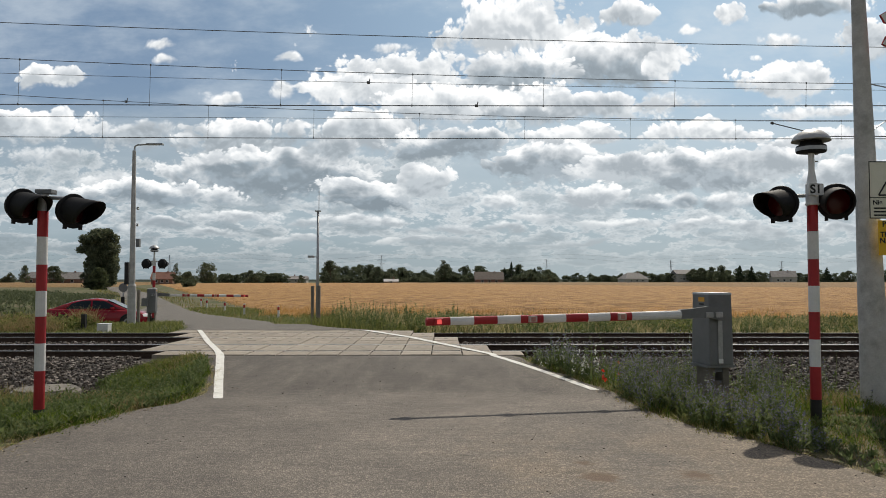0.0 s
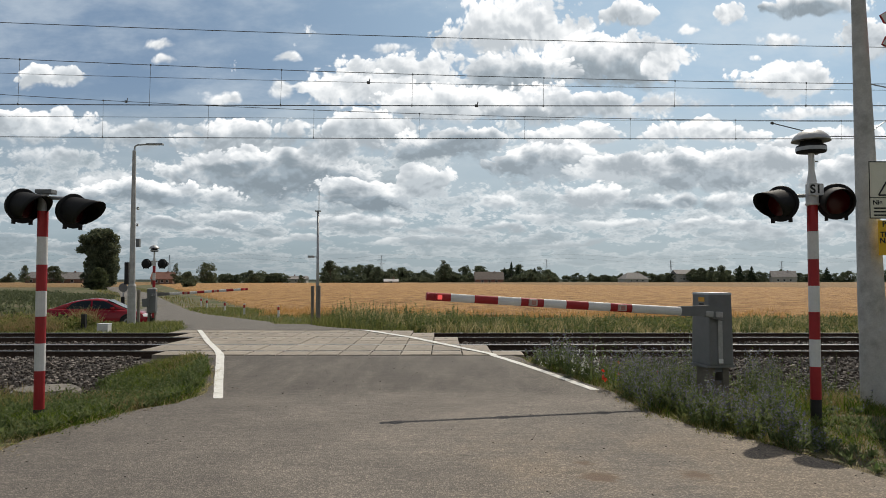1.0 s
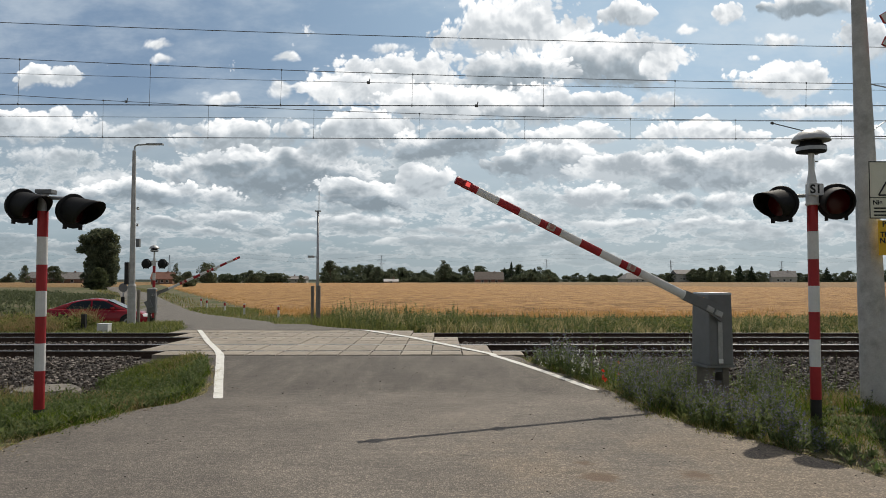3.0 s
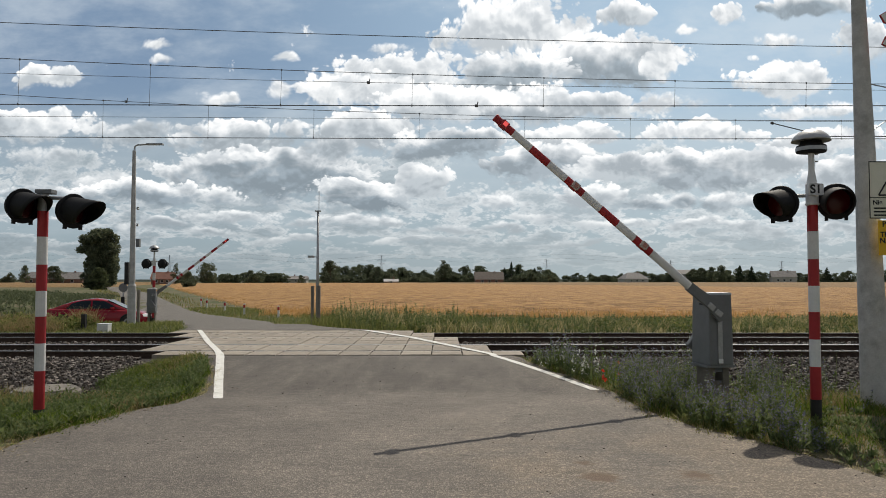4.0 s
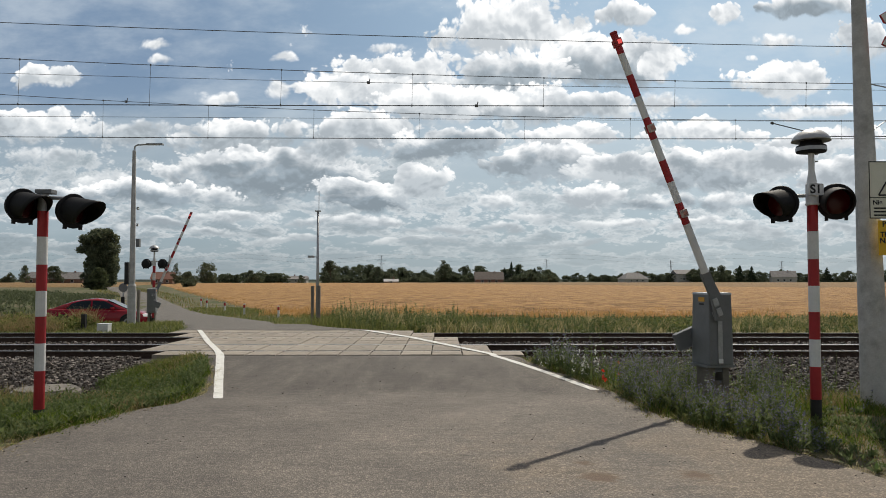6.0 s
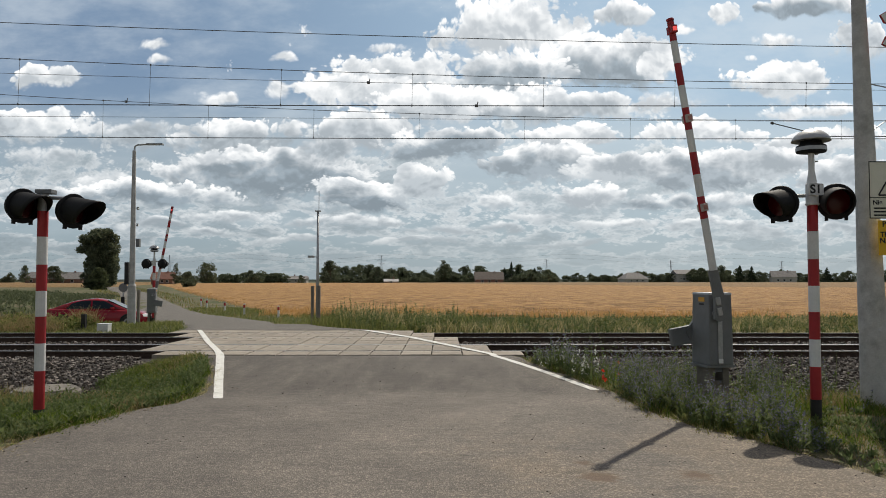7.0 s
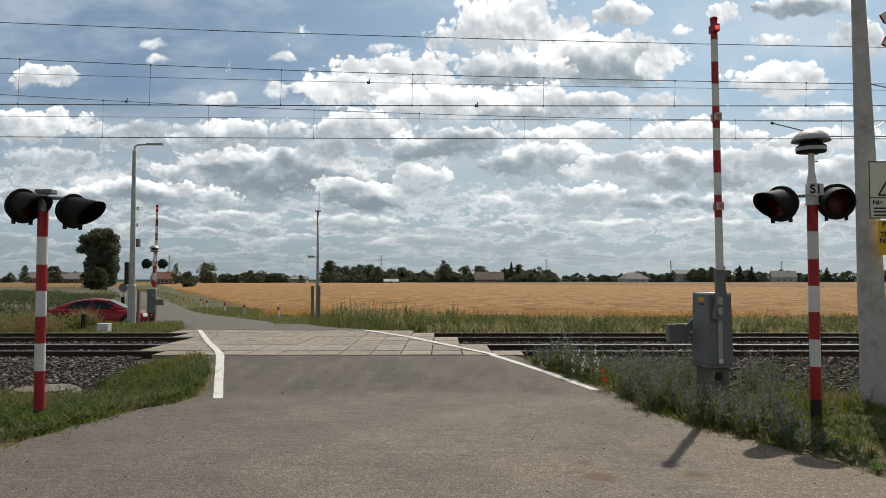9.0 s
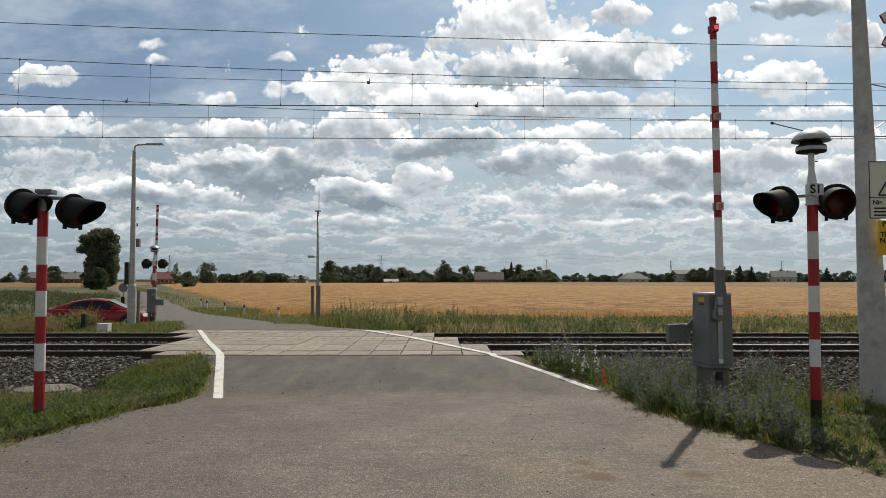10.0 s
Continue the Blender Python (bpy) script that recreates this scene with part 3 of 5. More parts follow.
def build_wire_clamp(x, y, z):
    c = thing("wire_clamp", x, y, z, "small dark clamp on an overhead wire", "clamp", group="wire clamps")
    part("jaw", box(0.07, 0.04, 0.06, z=-0.03, bevel=0.01), WIRE, c)
    part("bolt", tube([(0.02, 0, 0), (0.035, 0, 0.09)], 0.012, 6), WIRE, c)


build_wire_clamp(-1.77, 17.6, wire_height(17.6, 146.5))
build_wire_clamp(0.74, NEAR_Y, near_contact(0.74))
build_wire_clamp(-8.6, FAR_Y, far_carrier(-8.6))


# ---- signals ----
def signal_head(parent, x, z, yaw, pitch=0.0, dark=False):
    """A round black backboard with a long cowl over a red lens; it faces -y before it is turned."""
    head = part("lamp_head", lathe([(0.10, -0.12), (0.16, -0.10), (0.165, -0.01), (0.20, 0.0), (0.205, 0.012), (0.2, 0.022), (0.15, 0.024)], 28, m=Matrix.Rotation(radians(90), 4, "X")), BLACK, parent, "black round lamp housing", smooth=False, at=pose(x, 0, z, pitch, 0, yaw))
    hood = bmesh.new()
    n, inner, outer = 26, [], []
    for r, store in ((0.166, outer), (0.158, inner)):
        for i in range(n + 1):
            a = radians(-62 + 304 * i / n)
            s = (math.sin(a) + 0.8) / 1.8
            reach = 0.13 + 0.33 * max(0.0, s) ** 0.8
            ring = []
            for k in range(5):
                t = k / 4
                rr = r * (1 - 0.14 * t)
                ring.append(hood.verts.new((rr * math.cos(a), -0.02 - reach * t, rr * math.sin(a) - 0.02 * t)))
            store.append(ring)
    for store, flip in ((outer, False), (inner, True)):
        for p, q in zip(store, store[1:]):
            for k in range(4):
                f = (p[k], p[k + 1], q[k + 1], q[k])
                hood.faces.new(f[::-1] if flip else f)
    for p, q in zip(zip(outer, inner), zip(outer[1:], inner[1:])):
        hood.faces.new((p[0][4], p[1][4], q[1][4], q[0][4]))
    for e in (0, n):
        for k in range(4):
            hood.faces.new((outer[e][k], outer[e][k + 1], inner[e][k + 1], inner[e][k]))
    bmesh.ops.recalc_face_normals(hood, faces=hood.faces)
    part("hood", hood, BLACK, head, "long black sun hood", smooth=True)
    part("lens", lathe([(0.14, 0.0), (0.12, 0.012), (0.08, 0.022), (0.0, 0.027)], 24, m=pose(0, -0.024, 0, 90), cap=False), LENS if dark else SIGNAL_LENS, head, "dark red signal lens", smooth=True)
    for s in (-1, 1):
        part("clip", box(0.035, 0.03, 0.05, x=0.1 * s, y=-0.01, z=-0.215), BLACK, head)
    return head


def build_signal(x, y, z, label, heads, bands, bell, plate, size=1.0):
    """Red and white banded post; heads are (x, z, yaw); bands run from the base upwards."""
    s = thing("level_crossing_signal", x, y, z, label, "crossing signal", group="crossing signals")
    s.matrix_basis = s.matrix_basis @ Matrix.Scale(size, 4)
    h = 0.0
    r = 0.059
    for name, mat, length in bands:
        part(name, lathe([(r, h), (r, h + length)], 20), mat, s, smooth=False)
        h += length
    for hx, hz, yaw in heads:
        signal_head(s, hx, hz, yaw, 4.0, dark=not plate)
    xs = [a for a, *_ in heads]
    zc = heads[0][1] + 0.10
    part("crossbar", tube([(min(xs) * 0.8, 0.12, zc), (0, 0.05, zc), (max(xs) * 0.8, 0.12, zc)], 0.022, 10), STEEL, s, "galvanised crossbar")
    if bell:
        part("collar", lathe([(0.062, h), (0.075, h + 0.01), (0.075, h + 0.02), (0.068, h + 0.03), (0.068, h + 0.24), (0.055, h + 0.26), (0.036, h + 0.38), (0.033, h + 0.40), (0.033, h + 0.60)], 20), WHITE, s, "white collar")
        # the shadow under the dome is given as black on this housing
        part("bell_base", lathe([(0.10, h + 0.595), (0.155, h + 0.605), (0.162, h + 0.62), (0.158, h + 0.68), (0.12, h + 0.70), (0.11, h + 0.74)], 26), BLACK, s, "warning bell housing, black for the shadow below its cap", smooth=False)
        part("bell_band", lathe([(0.164, h + 0.62), (0.163, h + 0.662)], 26, cap=False), STEEL, s, "pale band")
        part("bell_dome", lathe([(0.19, h + 0.735), (0.21, h + 0.73), (0.205, h + 0.75), (0.18, h + 0.79), (0.13, h + 0.835), (0.07, h + 0.862), (0.02, h + 0.872)], 28), STEEL, s, "domed grey rain cap", smooth=True)
        for k in (0.5, 0.58):
            part("bolt", tube([(0.03, -0.02, h + k), (0.06, -0.035, h + k)], 0.008, 6), STEEL, s)
    else:
        part("cap_box", box(0.19, 0.14, 0.05, x=0.03, z=h, bevel=0.008), GREY, s, "grey junction box on the post top")
    if plate:
        p = part("number_plate", box(0.17, 0.012, 0.13, y=-0.082, z=h + 0.11, bevel=0.02), WHITE, s, "white plate with black characters")
        text_part("lettering", "S1", 0.135, p, pose(0.0, -0.0905, h + 0.175, 90))
    return s


def text_part(name, words, size, parent, at, mat=None):
    cu = bpy.data.curves.new(name, "FONT")
    cu.body, cu.size, cu.align_x, cu.align_y, cu.extrude, cu.offset = words, size, "CENTER", "CENTER", 0.001, size * 0.028
    tmp = bpy.data.objects.new(name, cu)
    me = bpy.data.meshes.new_from_object(tmp)
    bpy.data.objects.remove(tmp)
    me.materials.clear()
    me.materials.append(mat or INK)
    ob = new(name, me)
    ob.parent, ob.matrix_basis = parent, at
    return ob


BANDS_RIGHT = [("foot", BITUMEN, 0.354), ("red_band", RED, 0.364), ("white_band", WHITE, 0.306), ("red_band", RED, 0.306), ("white_band", WHITE, 0.293), ("red_band", RED, 0.30), ("white_band", WHITE, 0.313), ("red_band", RED, 0.293)]
build_signal(4.376, 8.847, -0.18, "red and white banded signal post with twin black lamps and bell", [(-0.35, 2.55, -50), (0.27, 2.575, -20)], BANDS_RIGHT, True, True, 1.047)
BANDS_LEFT = [("foot", BITUMEN, 0.20), ("red_band", RED, 0.441), ("white_band", WHITE, 0.316), ("red_band", RED, 0.309), ("white_band", WHITE, 0.296), ("red_band", RED, 0.304), ("white_band", WHITE, 0.323), ("red_band", RED, 0.30), ("collar", STEEL, 0.2)]
build_signal(-4.66, 8.7, -0.1, "red and white banded signal post with twin black lamps", [(-0.24, 2.55, 58), (0.35, 2.49, 62)], BANDS_LEFT, False, False)
build_signal(-12.15, 31.5, -0.38, "distant banded signal post with black lamps and bell", [(-0.34, 2.62, 180), (0.34, 2.62, 180)], BANDS_RIGHT, True, False)


# ---- barriers ----
def build_barrier(x, y, z, rz, label, boom_length):
    """A cabinet on legs; the boom turns round the y axis of its own space, pointing to -x when level."""
    b = thing("barrier_machine", x, y, z, label, "crossing barrier", rz, group="crossing barriers")
    part("body", box(0.36, 0.46, 0.96, z=0.72, bevel=0.02, top=0.93), GREY, b, "grey painted steel cabinet")
    part("lid", box(0.35, 0.45, 0.03, z=1.67, bevel=0.012, top=0.93), STEEL, b, "pale flat lid")
    part("plinth", box(0.42, 0.44, 0.035, z=0.685, bevel=0.006), GREY, b)
    for sx in (-1, 1):
        part("leg", box(0.09, 0.32, 0.685, x=0.105 * sx, bevel=0.006), CONCRETE, b, "grey pedestal leg")
    part("brace", box(0.28, 0.05, 0.5, y=-0.12), CONCRETE, b, "grey pedestal plate")
    part("brace", box(0.28, 0.05, 0.10, y=-0.12, z=0.62), GREY, b, "grey pedestal plate")
    part("door_strip", box(0.065, 0.012, 0.62, x=-0.02, y=-0.232, z=0.74, bevel=0.004), STEEL, b, "vertical door strip")
    part("sticker", box(0.004, 0.15, 0.06, x=-0.174, y=-0.03, z=1.575), ORANGE, b, "small orange sticker")
    part("sticker", box(0.004, 0.11, 0.022, x=-0.175, y=-0.03, z=1.53), INK, b, "dark printed strip")
    part("sticker", box(0.07, 0.004, 0.06, x=-0.02, y=-0.243, z=0.75), WHITE, b, "small white label")
    part("hub", lathe([(0.07, 0), (0.07, 0.05), (0.05, 0.06)], 18, m=pose(-0.055, -0.215, 1.42, 90)), STEEL, b)
    part("hub", lathe([(0.09, 0), (0.09, 0.05), (0.06, 0.06)], 18, m=pose(-0.055, 0.215, 1.42, -90)), GREY, b)
    boom = new("boom")
    boom.parent = b
    boom.matrix_basis = pose(-0.055, -0.29, 1.42)
    boom["label"] = "red and white banded barrier boom with lamps"
    part("bracket", prism([(0.06, -0.10), (0.105, -0.02), (0.08, 0.075), (-0.2, 0.10), (-0.45, 0.075), (-0.60, 0.068), (-0.60, -0.06), (-0.45, -0.055), (-0.2, -0.05)], 0.05), GREY, boom, "grey steel boom bracket")
    for bx in (-0.03, -0.17):
        part("bracket_plate", box(0.11, 0.015, 0.075, x=bx, y=-0.03, z=-0.05, bevel=0.012), STEEL, boom, "pale cover plate")
    part("counter_arm", prism([(-0.05, 0.05), (0.06, 0.05), (0.36, -0.2), (0.24, -0.24)], 0.04, m=pose(0, 0.56, 0)), GREY, boom)
    part("counterweight", box(0.25, 0.09, 0.34, x=0.29, y=0.60, z=-0.46, bevel=0.02), GREY, boom, "dark grey counterweight")
    part("axle", tube([(0, -0.02, 0), (0, 0.6, 0)], 0.035, 12), STEEL, boom)
    edges = [-boom_length + 0.303 * k for k in range(10)] + [-0.59]
    thick = lambda q: 0.050 + 0.008 * (q + boom_length) / boom_length
    for k, (a, c) in enumerate(zip(edges, edges[1:])):
        red = k % 2 == 0
        seg = lathe([(thick(a), a), (thick(c), c)], 16, m=pose(0, -0.02, 0, 0, 90, 0))
        for v in seg.verts:
            v.co.y = -0.02 + (v.co.y + 0.02) * 0.6
        part("red_band" if red else "white_band", seg, RED if red else WHITE, boom)
        if red and k % 4 == 0:
            lamp = part("lamp", box(0.105, 0.15, 0.082, x=(a + c) / 2, y=-0.025, z=-0.041, bevel=0.012), RED if k == 0 else LAMP_PALE, boom, "small lit red boom lamp" if k == 0 else "small pale boom lamp")
            part("lens", box(0.06, 0.158, 0.06, x=(a + c) / 2, y=-0.025, z=-0.03, bevel=0.01), LAMP_ON if k == 0 else LAMP_PINK, lamp, "red lens" if k == 0 else "faded pink lens")
    part("end_cap", lathe([(0.045, 0), (0.052, 0.01), (0.052, 0.03)], 14, m=pose(-boom_length - 0.006, -0.02, 0, 0, 90, 0)), RED, boom, "red end cap")
    return b, boom


barrier_near, boom_near = build_barrier(3.722, 10.395, -0.286, 11.5, "grey barrier machine with red and white boom", 4.02)
barrier_far, boom_far = build_barrier(-12.25, 31.6, -0.5, 191.5, "distant grey barrier machine with red and white boom", 3.84)


# ---- poles ----
POLE_SIZE = 1.17


def build_catenary_pole():
    p = thing("concrete_pole", 5.92, 10.3, -0.506, "tapered grey concrete pole beside the crossing", "pole")
    p.matrix_basis = p.matrix_basis @ Matrix.Scale(POLE_SIZE, 4)
    part("base", lathe([(0.17, 0.0), (0.166, 1.2), (0.15, 1.26)], 24), POLE, p, "thicker concrete sleeve", smooth=False)
    lean = Matrix.Identity(4)
    lean[0][2] = -0.021
    part("shaft", lathe([(0.152, 1.2), (0.075, 5.2), (0.052, 6.6)], 32, m=lean), POLE, p)
    return p


build_catenary_pole()


def build_crossbuck():
    """The shallow white cross with red edges that marks a double-track crossing."""
    c = thing("crossbuck_sign", 6.657, 10.062, 4.993, "white and red cross-shaped railway crossing sign on the pole", "road sign")
    c.matrix_basis = c.matrix_basis @ Matrix.Scale(POLE_SIZE, 4)
    for tilt in (-16.5, 16.5):
        y = 0.0 if tilt < 0 else 0.025
        tip = [(-0.62, 0), (-0.55, 0.075), (0.55, 0.075), (0.62, 0), (0.55, -0.075), (-0.55, -0.075)]
        arm = part("arm", prism(tip, 0.02, m=pose(0, y, 0, 0, tilt, 0)), RED, c, "red-edged cross arm")
        part("face", prism([(a * 0.985, b * 0.9) for a, b in tip], 0.004, m=pose(0, y - 0.0125, 0, 0, tilt, 0)), WHITE, arm, "white face")
    part("bracket", box(0.36, 0.04, 0.05, x=-0.05, y=0.1, z=-0.025), STEEL, c)


build_crossbuck()


def build_street_lamp(x, y, z):
    p = thing("street_lamp", x, y, z, "tall grey concrete lamp post with a slim lantern", "street lamp")
    part("base", lathe([(0.15, 0), (0.145, 1.45), (0.11, 1.52)], 18), POLE, p)
    part("shaft", lathe([(0.108, 1.4), (0.06, 6.35)], 18), POLE, p)
    part("arm", tube([(0, 0, 6.2), (0.02, 0, 6.5), (0.12, 0, 6.56), (0.5, 0, 6.58)], 0.03, 8), STEEL, p)
    part("lantern", box(0.6, 0.18, 0.07, x=0.75, z=6.55, bevel=0.03), STEEL, p, "slim grey lantern")
    part("switch_box", box(0.12, 0.14, 0.3, x=0.2, z=4.3 - 1.45, bevel=0.01), GREY, p)
    part("meter_box", box(0.11, 0.2, 0.8, x=-0.19, z=1.5, bevel=0.01), BITUMEN, p, "narrow dark box strapped to the post")
    for k in (3.0, 3.6, 4.2):
        part("insulator", lathe([(0.03, 0), (0.05, 0.03), (0.03, 0.06), (0.045, 0.1)], 10, m=pose(0.16, 0, k)), STEEL, p)


build_street_lamp(-11.2, 27.0, -0.1)


def build_mast(x, y, z):
    p = thing("radio_mast", x, y, z, "slim grey steel mast with a thin aerial", "mast")
    part("shaft", lathe([(0.06, 0), (0.042, 4.25)], 14), STEEL, p, smooth=True)
    part("aerial", tube([(0.03, 0, 4.2), (0.03, 0, 5.0)], 0.012, 6), STEEL, p)
    part("cap", box(0.2, 0.12, 0.04, z=4.25), STEEL, p)
    part("camera_arm", tube([(0, 0, 2.6), (-0.22, 0, 2.6)], 0.02, 6), STEEL, p)
    part("camera_box", box(0.22, 0.09, 0.08, x=-0.25, z=2.57, bevel=0.01), STEEL, p)


build_mast(-4.55, 27.2, -0.2)


# ---- trees and houses ----
def foliage(rng, centres, count, size, flat=1.0):
    """Many small leaf faces round clump centres (x, y, z, rx, rz)."""
    c = np.array(centres, float)
    w = c[:, 3] * c[:, 4]
    pick = rng.choice(len(c), count, p=w / w.sum())
    d = rng.normal(size=(count, 3))
    d /= np.linalg.norm(d, axis=1)[:, None]
    rad = rng.uniform(0.55, 1.08, count)[:, None]
    p = c[pick, :3] + d * rad * np.stack([c[pick, 3], c[pick, 3], c[pick, 4]], 1)
    a = rng.normal(size=(count, 3))
    a /= np.linalg.norm(a, axis=1)[:, None]
    b = np.cross(a, rng.normal(size=(count, 3)))
    b /= np.linalg.norm(b, axis=1)[:, None]
    s = size * rng.uniform(0.6, 1.4, count)[:, None]
    v = np.stack([p - a * s, p + b * s * 0.6 * flat, p + a * s, p - b * s * 0.6 * flat], 1).reshape(-1, 3)
    f = [(4 * i, 4 * i + 1, 4 * i + 2, 4 * i + 3) for i in range(count)]
    return v.tolist(), f


def build_tree(x, y, height, width, seed, shape="round", leaves=1500, label="", mat=None, trunk=0.06):
    rng = np.random.default_rng(seed)
    z = land(x, y)
    t = thing("tree", x, y, z - 0.1, label or "dark green leafy tree on the skyline", "tree", group="skyline trees")
    clumps = []
    if shape == "conifer":
        for k in range(26):
            h = (k + 0.5) / 26
            r = width / 2 * (1 - h) ** 0.85
            for _ in range(3):
                a = rng.uniform(0, 6.28)
                clumps.append((r * 0.6 * math.cos(a), r * 0.6 * math.sin(a), height * (0.08 + 0.92 * h), 0.35 * r + 0.15, height * 0.03 + 0.1))
    else:
        n = 46 if shape == "round" else 110
        for k in range(n):
            h = rng.uniform(0, 1)
            prof = math.sin(math.pi * min(1, h * 0.92 + 0.08)) ** 0.6 if shape == "round" else min(1.0, 0.75 + 0.9 * h) * math.sqrt(max(0.05, 1 - max(0.0, (h - 0.5) / 0.6) ** 2.2))
            r = width / 2 * prof * rng.uniform(0.2, 0.92)
            a = rng.uniform(0, 6.28)
            low = trunk
            clumps.append((r * math.cos(a), r * math.sin(a), height * (low + (0.93 - low) * h), width * rng.uniform(0.10, 0.2), height * rng.uniform(0.06, 0.11)))
    part("trunk", tube([(0, 0, 0), (0.02 * width, 0, height * 0.3), (-0.02 * width, 0, height * 0.6), (0, 0, height * 0.9)], [height * 0.022, height * 0.017, height * 0.01, height * 0.003], 8), BARK, t, "brown trunk")
    limbs = bmesh.new()
    for k in range(0, min(len(clumps), 24), 2):
        cx, cy, cz, *_ = clumps[k]
        tube([(0, 0, max(height * 0.1, cz * 0.7)), (cx * 0.5, cy * 0.5, cz * 0.88), (cx, cy, cz)], [height * 0.009, height * 0.006, height * 0.002], 5, limbs)
    part("limbs", limbs, BARK, t, "spreading limbs")
    v, f = foliage(rng, clumps, leaves, max(0.16, width * 0.034))
    sheet("crown", v, f, mat or LEAF, t)
    return t


def house(x, y, w, d, wall_h, roof_h, rz, wall, roof, label, hip=False, windows=3):
    z = land(x, y) - 0.1
    h = thing("house", x, y, z, label, "house", rz, group="village houses")
    part("wall", box(w, d, wall_h), wall, h)
    o = 0.4
    bm = bmesh.new()
    k = w * 0.28 if hip else 0
    pts = [(-w / 2 - o, -d / 2 - o, wall_h - 0.15), (w / 2 + o, -d / 2 - o, wall_h - 0.15), (w / 2 + o, d / 2 + o, wall_h - 0.15), (-w / 2 - o, d / 2 + o, wall_h - 0.15), (-w / 2 - o + k, 0, wall_h + roof_h), (w / 2 + o - k, 0, wall_h + roof_h)]
    v = [bm.verts.new(p) for p in pts]
    for f in ((0, 1, 5, 4), (2, 3, 4, 5), (1, 2, 5), (3, 0, 4), (3, 2, 1, 0)):
        bm.faces.new([v[i] for i in f])
    r = part("roof", bm, roof, h)
    part("chimney", box(0.6, 0.6, 1.4, x=w * 0.2, z=wall_h + roof_h * 0.7), BRICK, r)
    for i in range(windows):
        wx = -w / 2 + w * (i + 1) / (windows + 1)
        win = part("window", box(1.2, 0.12, 1.2, x=wx, y=-d / 2 - 0.03, z=wall_h * 0.35), WHITE, h, "white window frame")
        part("pane", box(1.0, 0.05, 1.0, x=wx, y=-d / 2 - 0.09, z=wall_h * 0.35 + 0.1), GLASS, win, "dark glass pane")
    return h


def bearing(px, y):
    return (px - 784) * y / 1325


TOP = lambda py, y: 1.6 + (494 - py) * y / 1325 + 0.82
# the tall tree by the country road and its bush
build_tree(bearing(177, 205), 205, TOP(404, 205), 10.6, 11, "tall", 24000, "tall dense dark green tree beside the country road", LEAF_HAZED)
build_tree(bearing(175, 170), 170, TOP(474, 170), 5.4, 12, "round", 6000, "rounded dark green bush beside the country road", trunk=0.05)
# trees that stand out on the skyline: (column, distance, top row, width, shape)
SKYLINE = [(45, 330, 470, 5, "round"), (95, 330, 470, 9, "round"), (312, 300, 466, 4, "round"), (335, 210, 480, 5.2, "round"), (365, 300, 460, 8.5, "round"), (450, 330, 484, 8, "round"), (533, 330, 487, 4, "round"),
           (585, 345, 461, 9, "round"), (667, 360, 470, 7, "round"), (785, 360, 460, 9.5, "round"), (893, 370, 474, 5, "conifer"), (905, 370, 464, 6, "conifer"), (917, 372, 470, 6, "conifer"), (946, 375, 475, 7, "conifer"),
           (1276, 390, 470, 9, "round"), (1309, 400, 470, 7, "conifer"), (1330, 400, 472, 7, "conifer"), (1463, 420, 474, 8, "conifer")]
rng = random.Random(77)
# belts of trees: first and last column, number, distance, highest and lowest top
for a, b, count, y, lo, hi in ((572, 985, 46, 385, 466, 486), (430, 500, 10, 420, 477, 488), (1225, 1290, 10, 430, 472, 485), (1290, 1345, 7, 420, 474, 487), (1345, 1600, 18, 445, 476, 489), (1000, 1120, 16, 620, 483, 490), (1130, 1215, 8, 450, 479, 489), (0, 140, 9, 390, 482, 491), (570, 980, 30, 365, 481, 492), (300, 430, 9, 400, 483, 491)):
    for k in range(count):
        SKYLINE.append((a + (b - a) * (k + rng.random()) / count, y + rng.uniform(-12, 12), rng.uniform(lo, hi), rng.uniform(6, 11), "round"))
# broadleaf trees out here take the leaf colour lightened for haze
for i, (px, y, py, width, shape) in enumerate(SKYLINE):
    build_tree(bearing(px, y), y, TOP(py, y), width, 100 + i, shape, 2600, "dark conifer on the skyline" if shape == "conifer" else "", LEAF_DARK if shape == "conifer" else LEAF_HAZED)

house(bearing(120, 340), 340, 17, 10, 2.6, 3.0, 3, BRICK, ROOFTILE, "long brick farmhouse with a grey tiled roof")
house(bearing(78, 345), 345, 12, 9, 3.0, 2.8, -6, BRICK, ROOFTILE, "brick farmhouse with a grey roof")
house(bearing(1120, 430), 430, 14, 10, 2.8, 3.4, 12, PLASTER, ROOFTILE, "farmhouse with a dark hipped roof", hip=True)
house(bearing(1217, 440), 440, 17, 10, 5.5, 2.4, 4, PLASTER, ROOFTILE, "two-storey pale house with a low roof")
house(bearing(1385, 400), 400, 12, 8, 3.6, 3.2, -14, PLASTER, ROOFTILE, "white gabled house with a grey roof")
house(bearing(865, 343), 343, 12.6, 9, 2.4, 3.4, 0, BRICK, BARNROOF, "barn with a dull brown roof before the trees")
house(bearing(692, 341), 341, 6, 5, 1.5, 1.0, 8, BRICK, PALEROOF, "low shed with a pale sheet roof", windows=1)
house(bearing(507, 430), 430, 24, 9, 2.6, 1.6, 2, PLASTER, ROOFTILE, "low pale farm building with a grey roof")
house(bearing(290, 330), 330, 9, 8, 2.6, 3.0, 10, BRICK, ROOFRED, "small brick house with a red-brown roof")


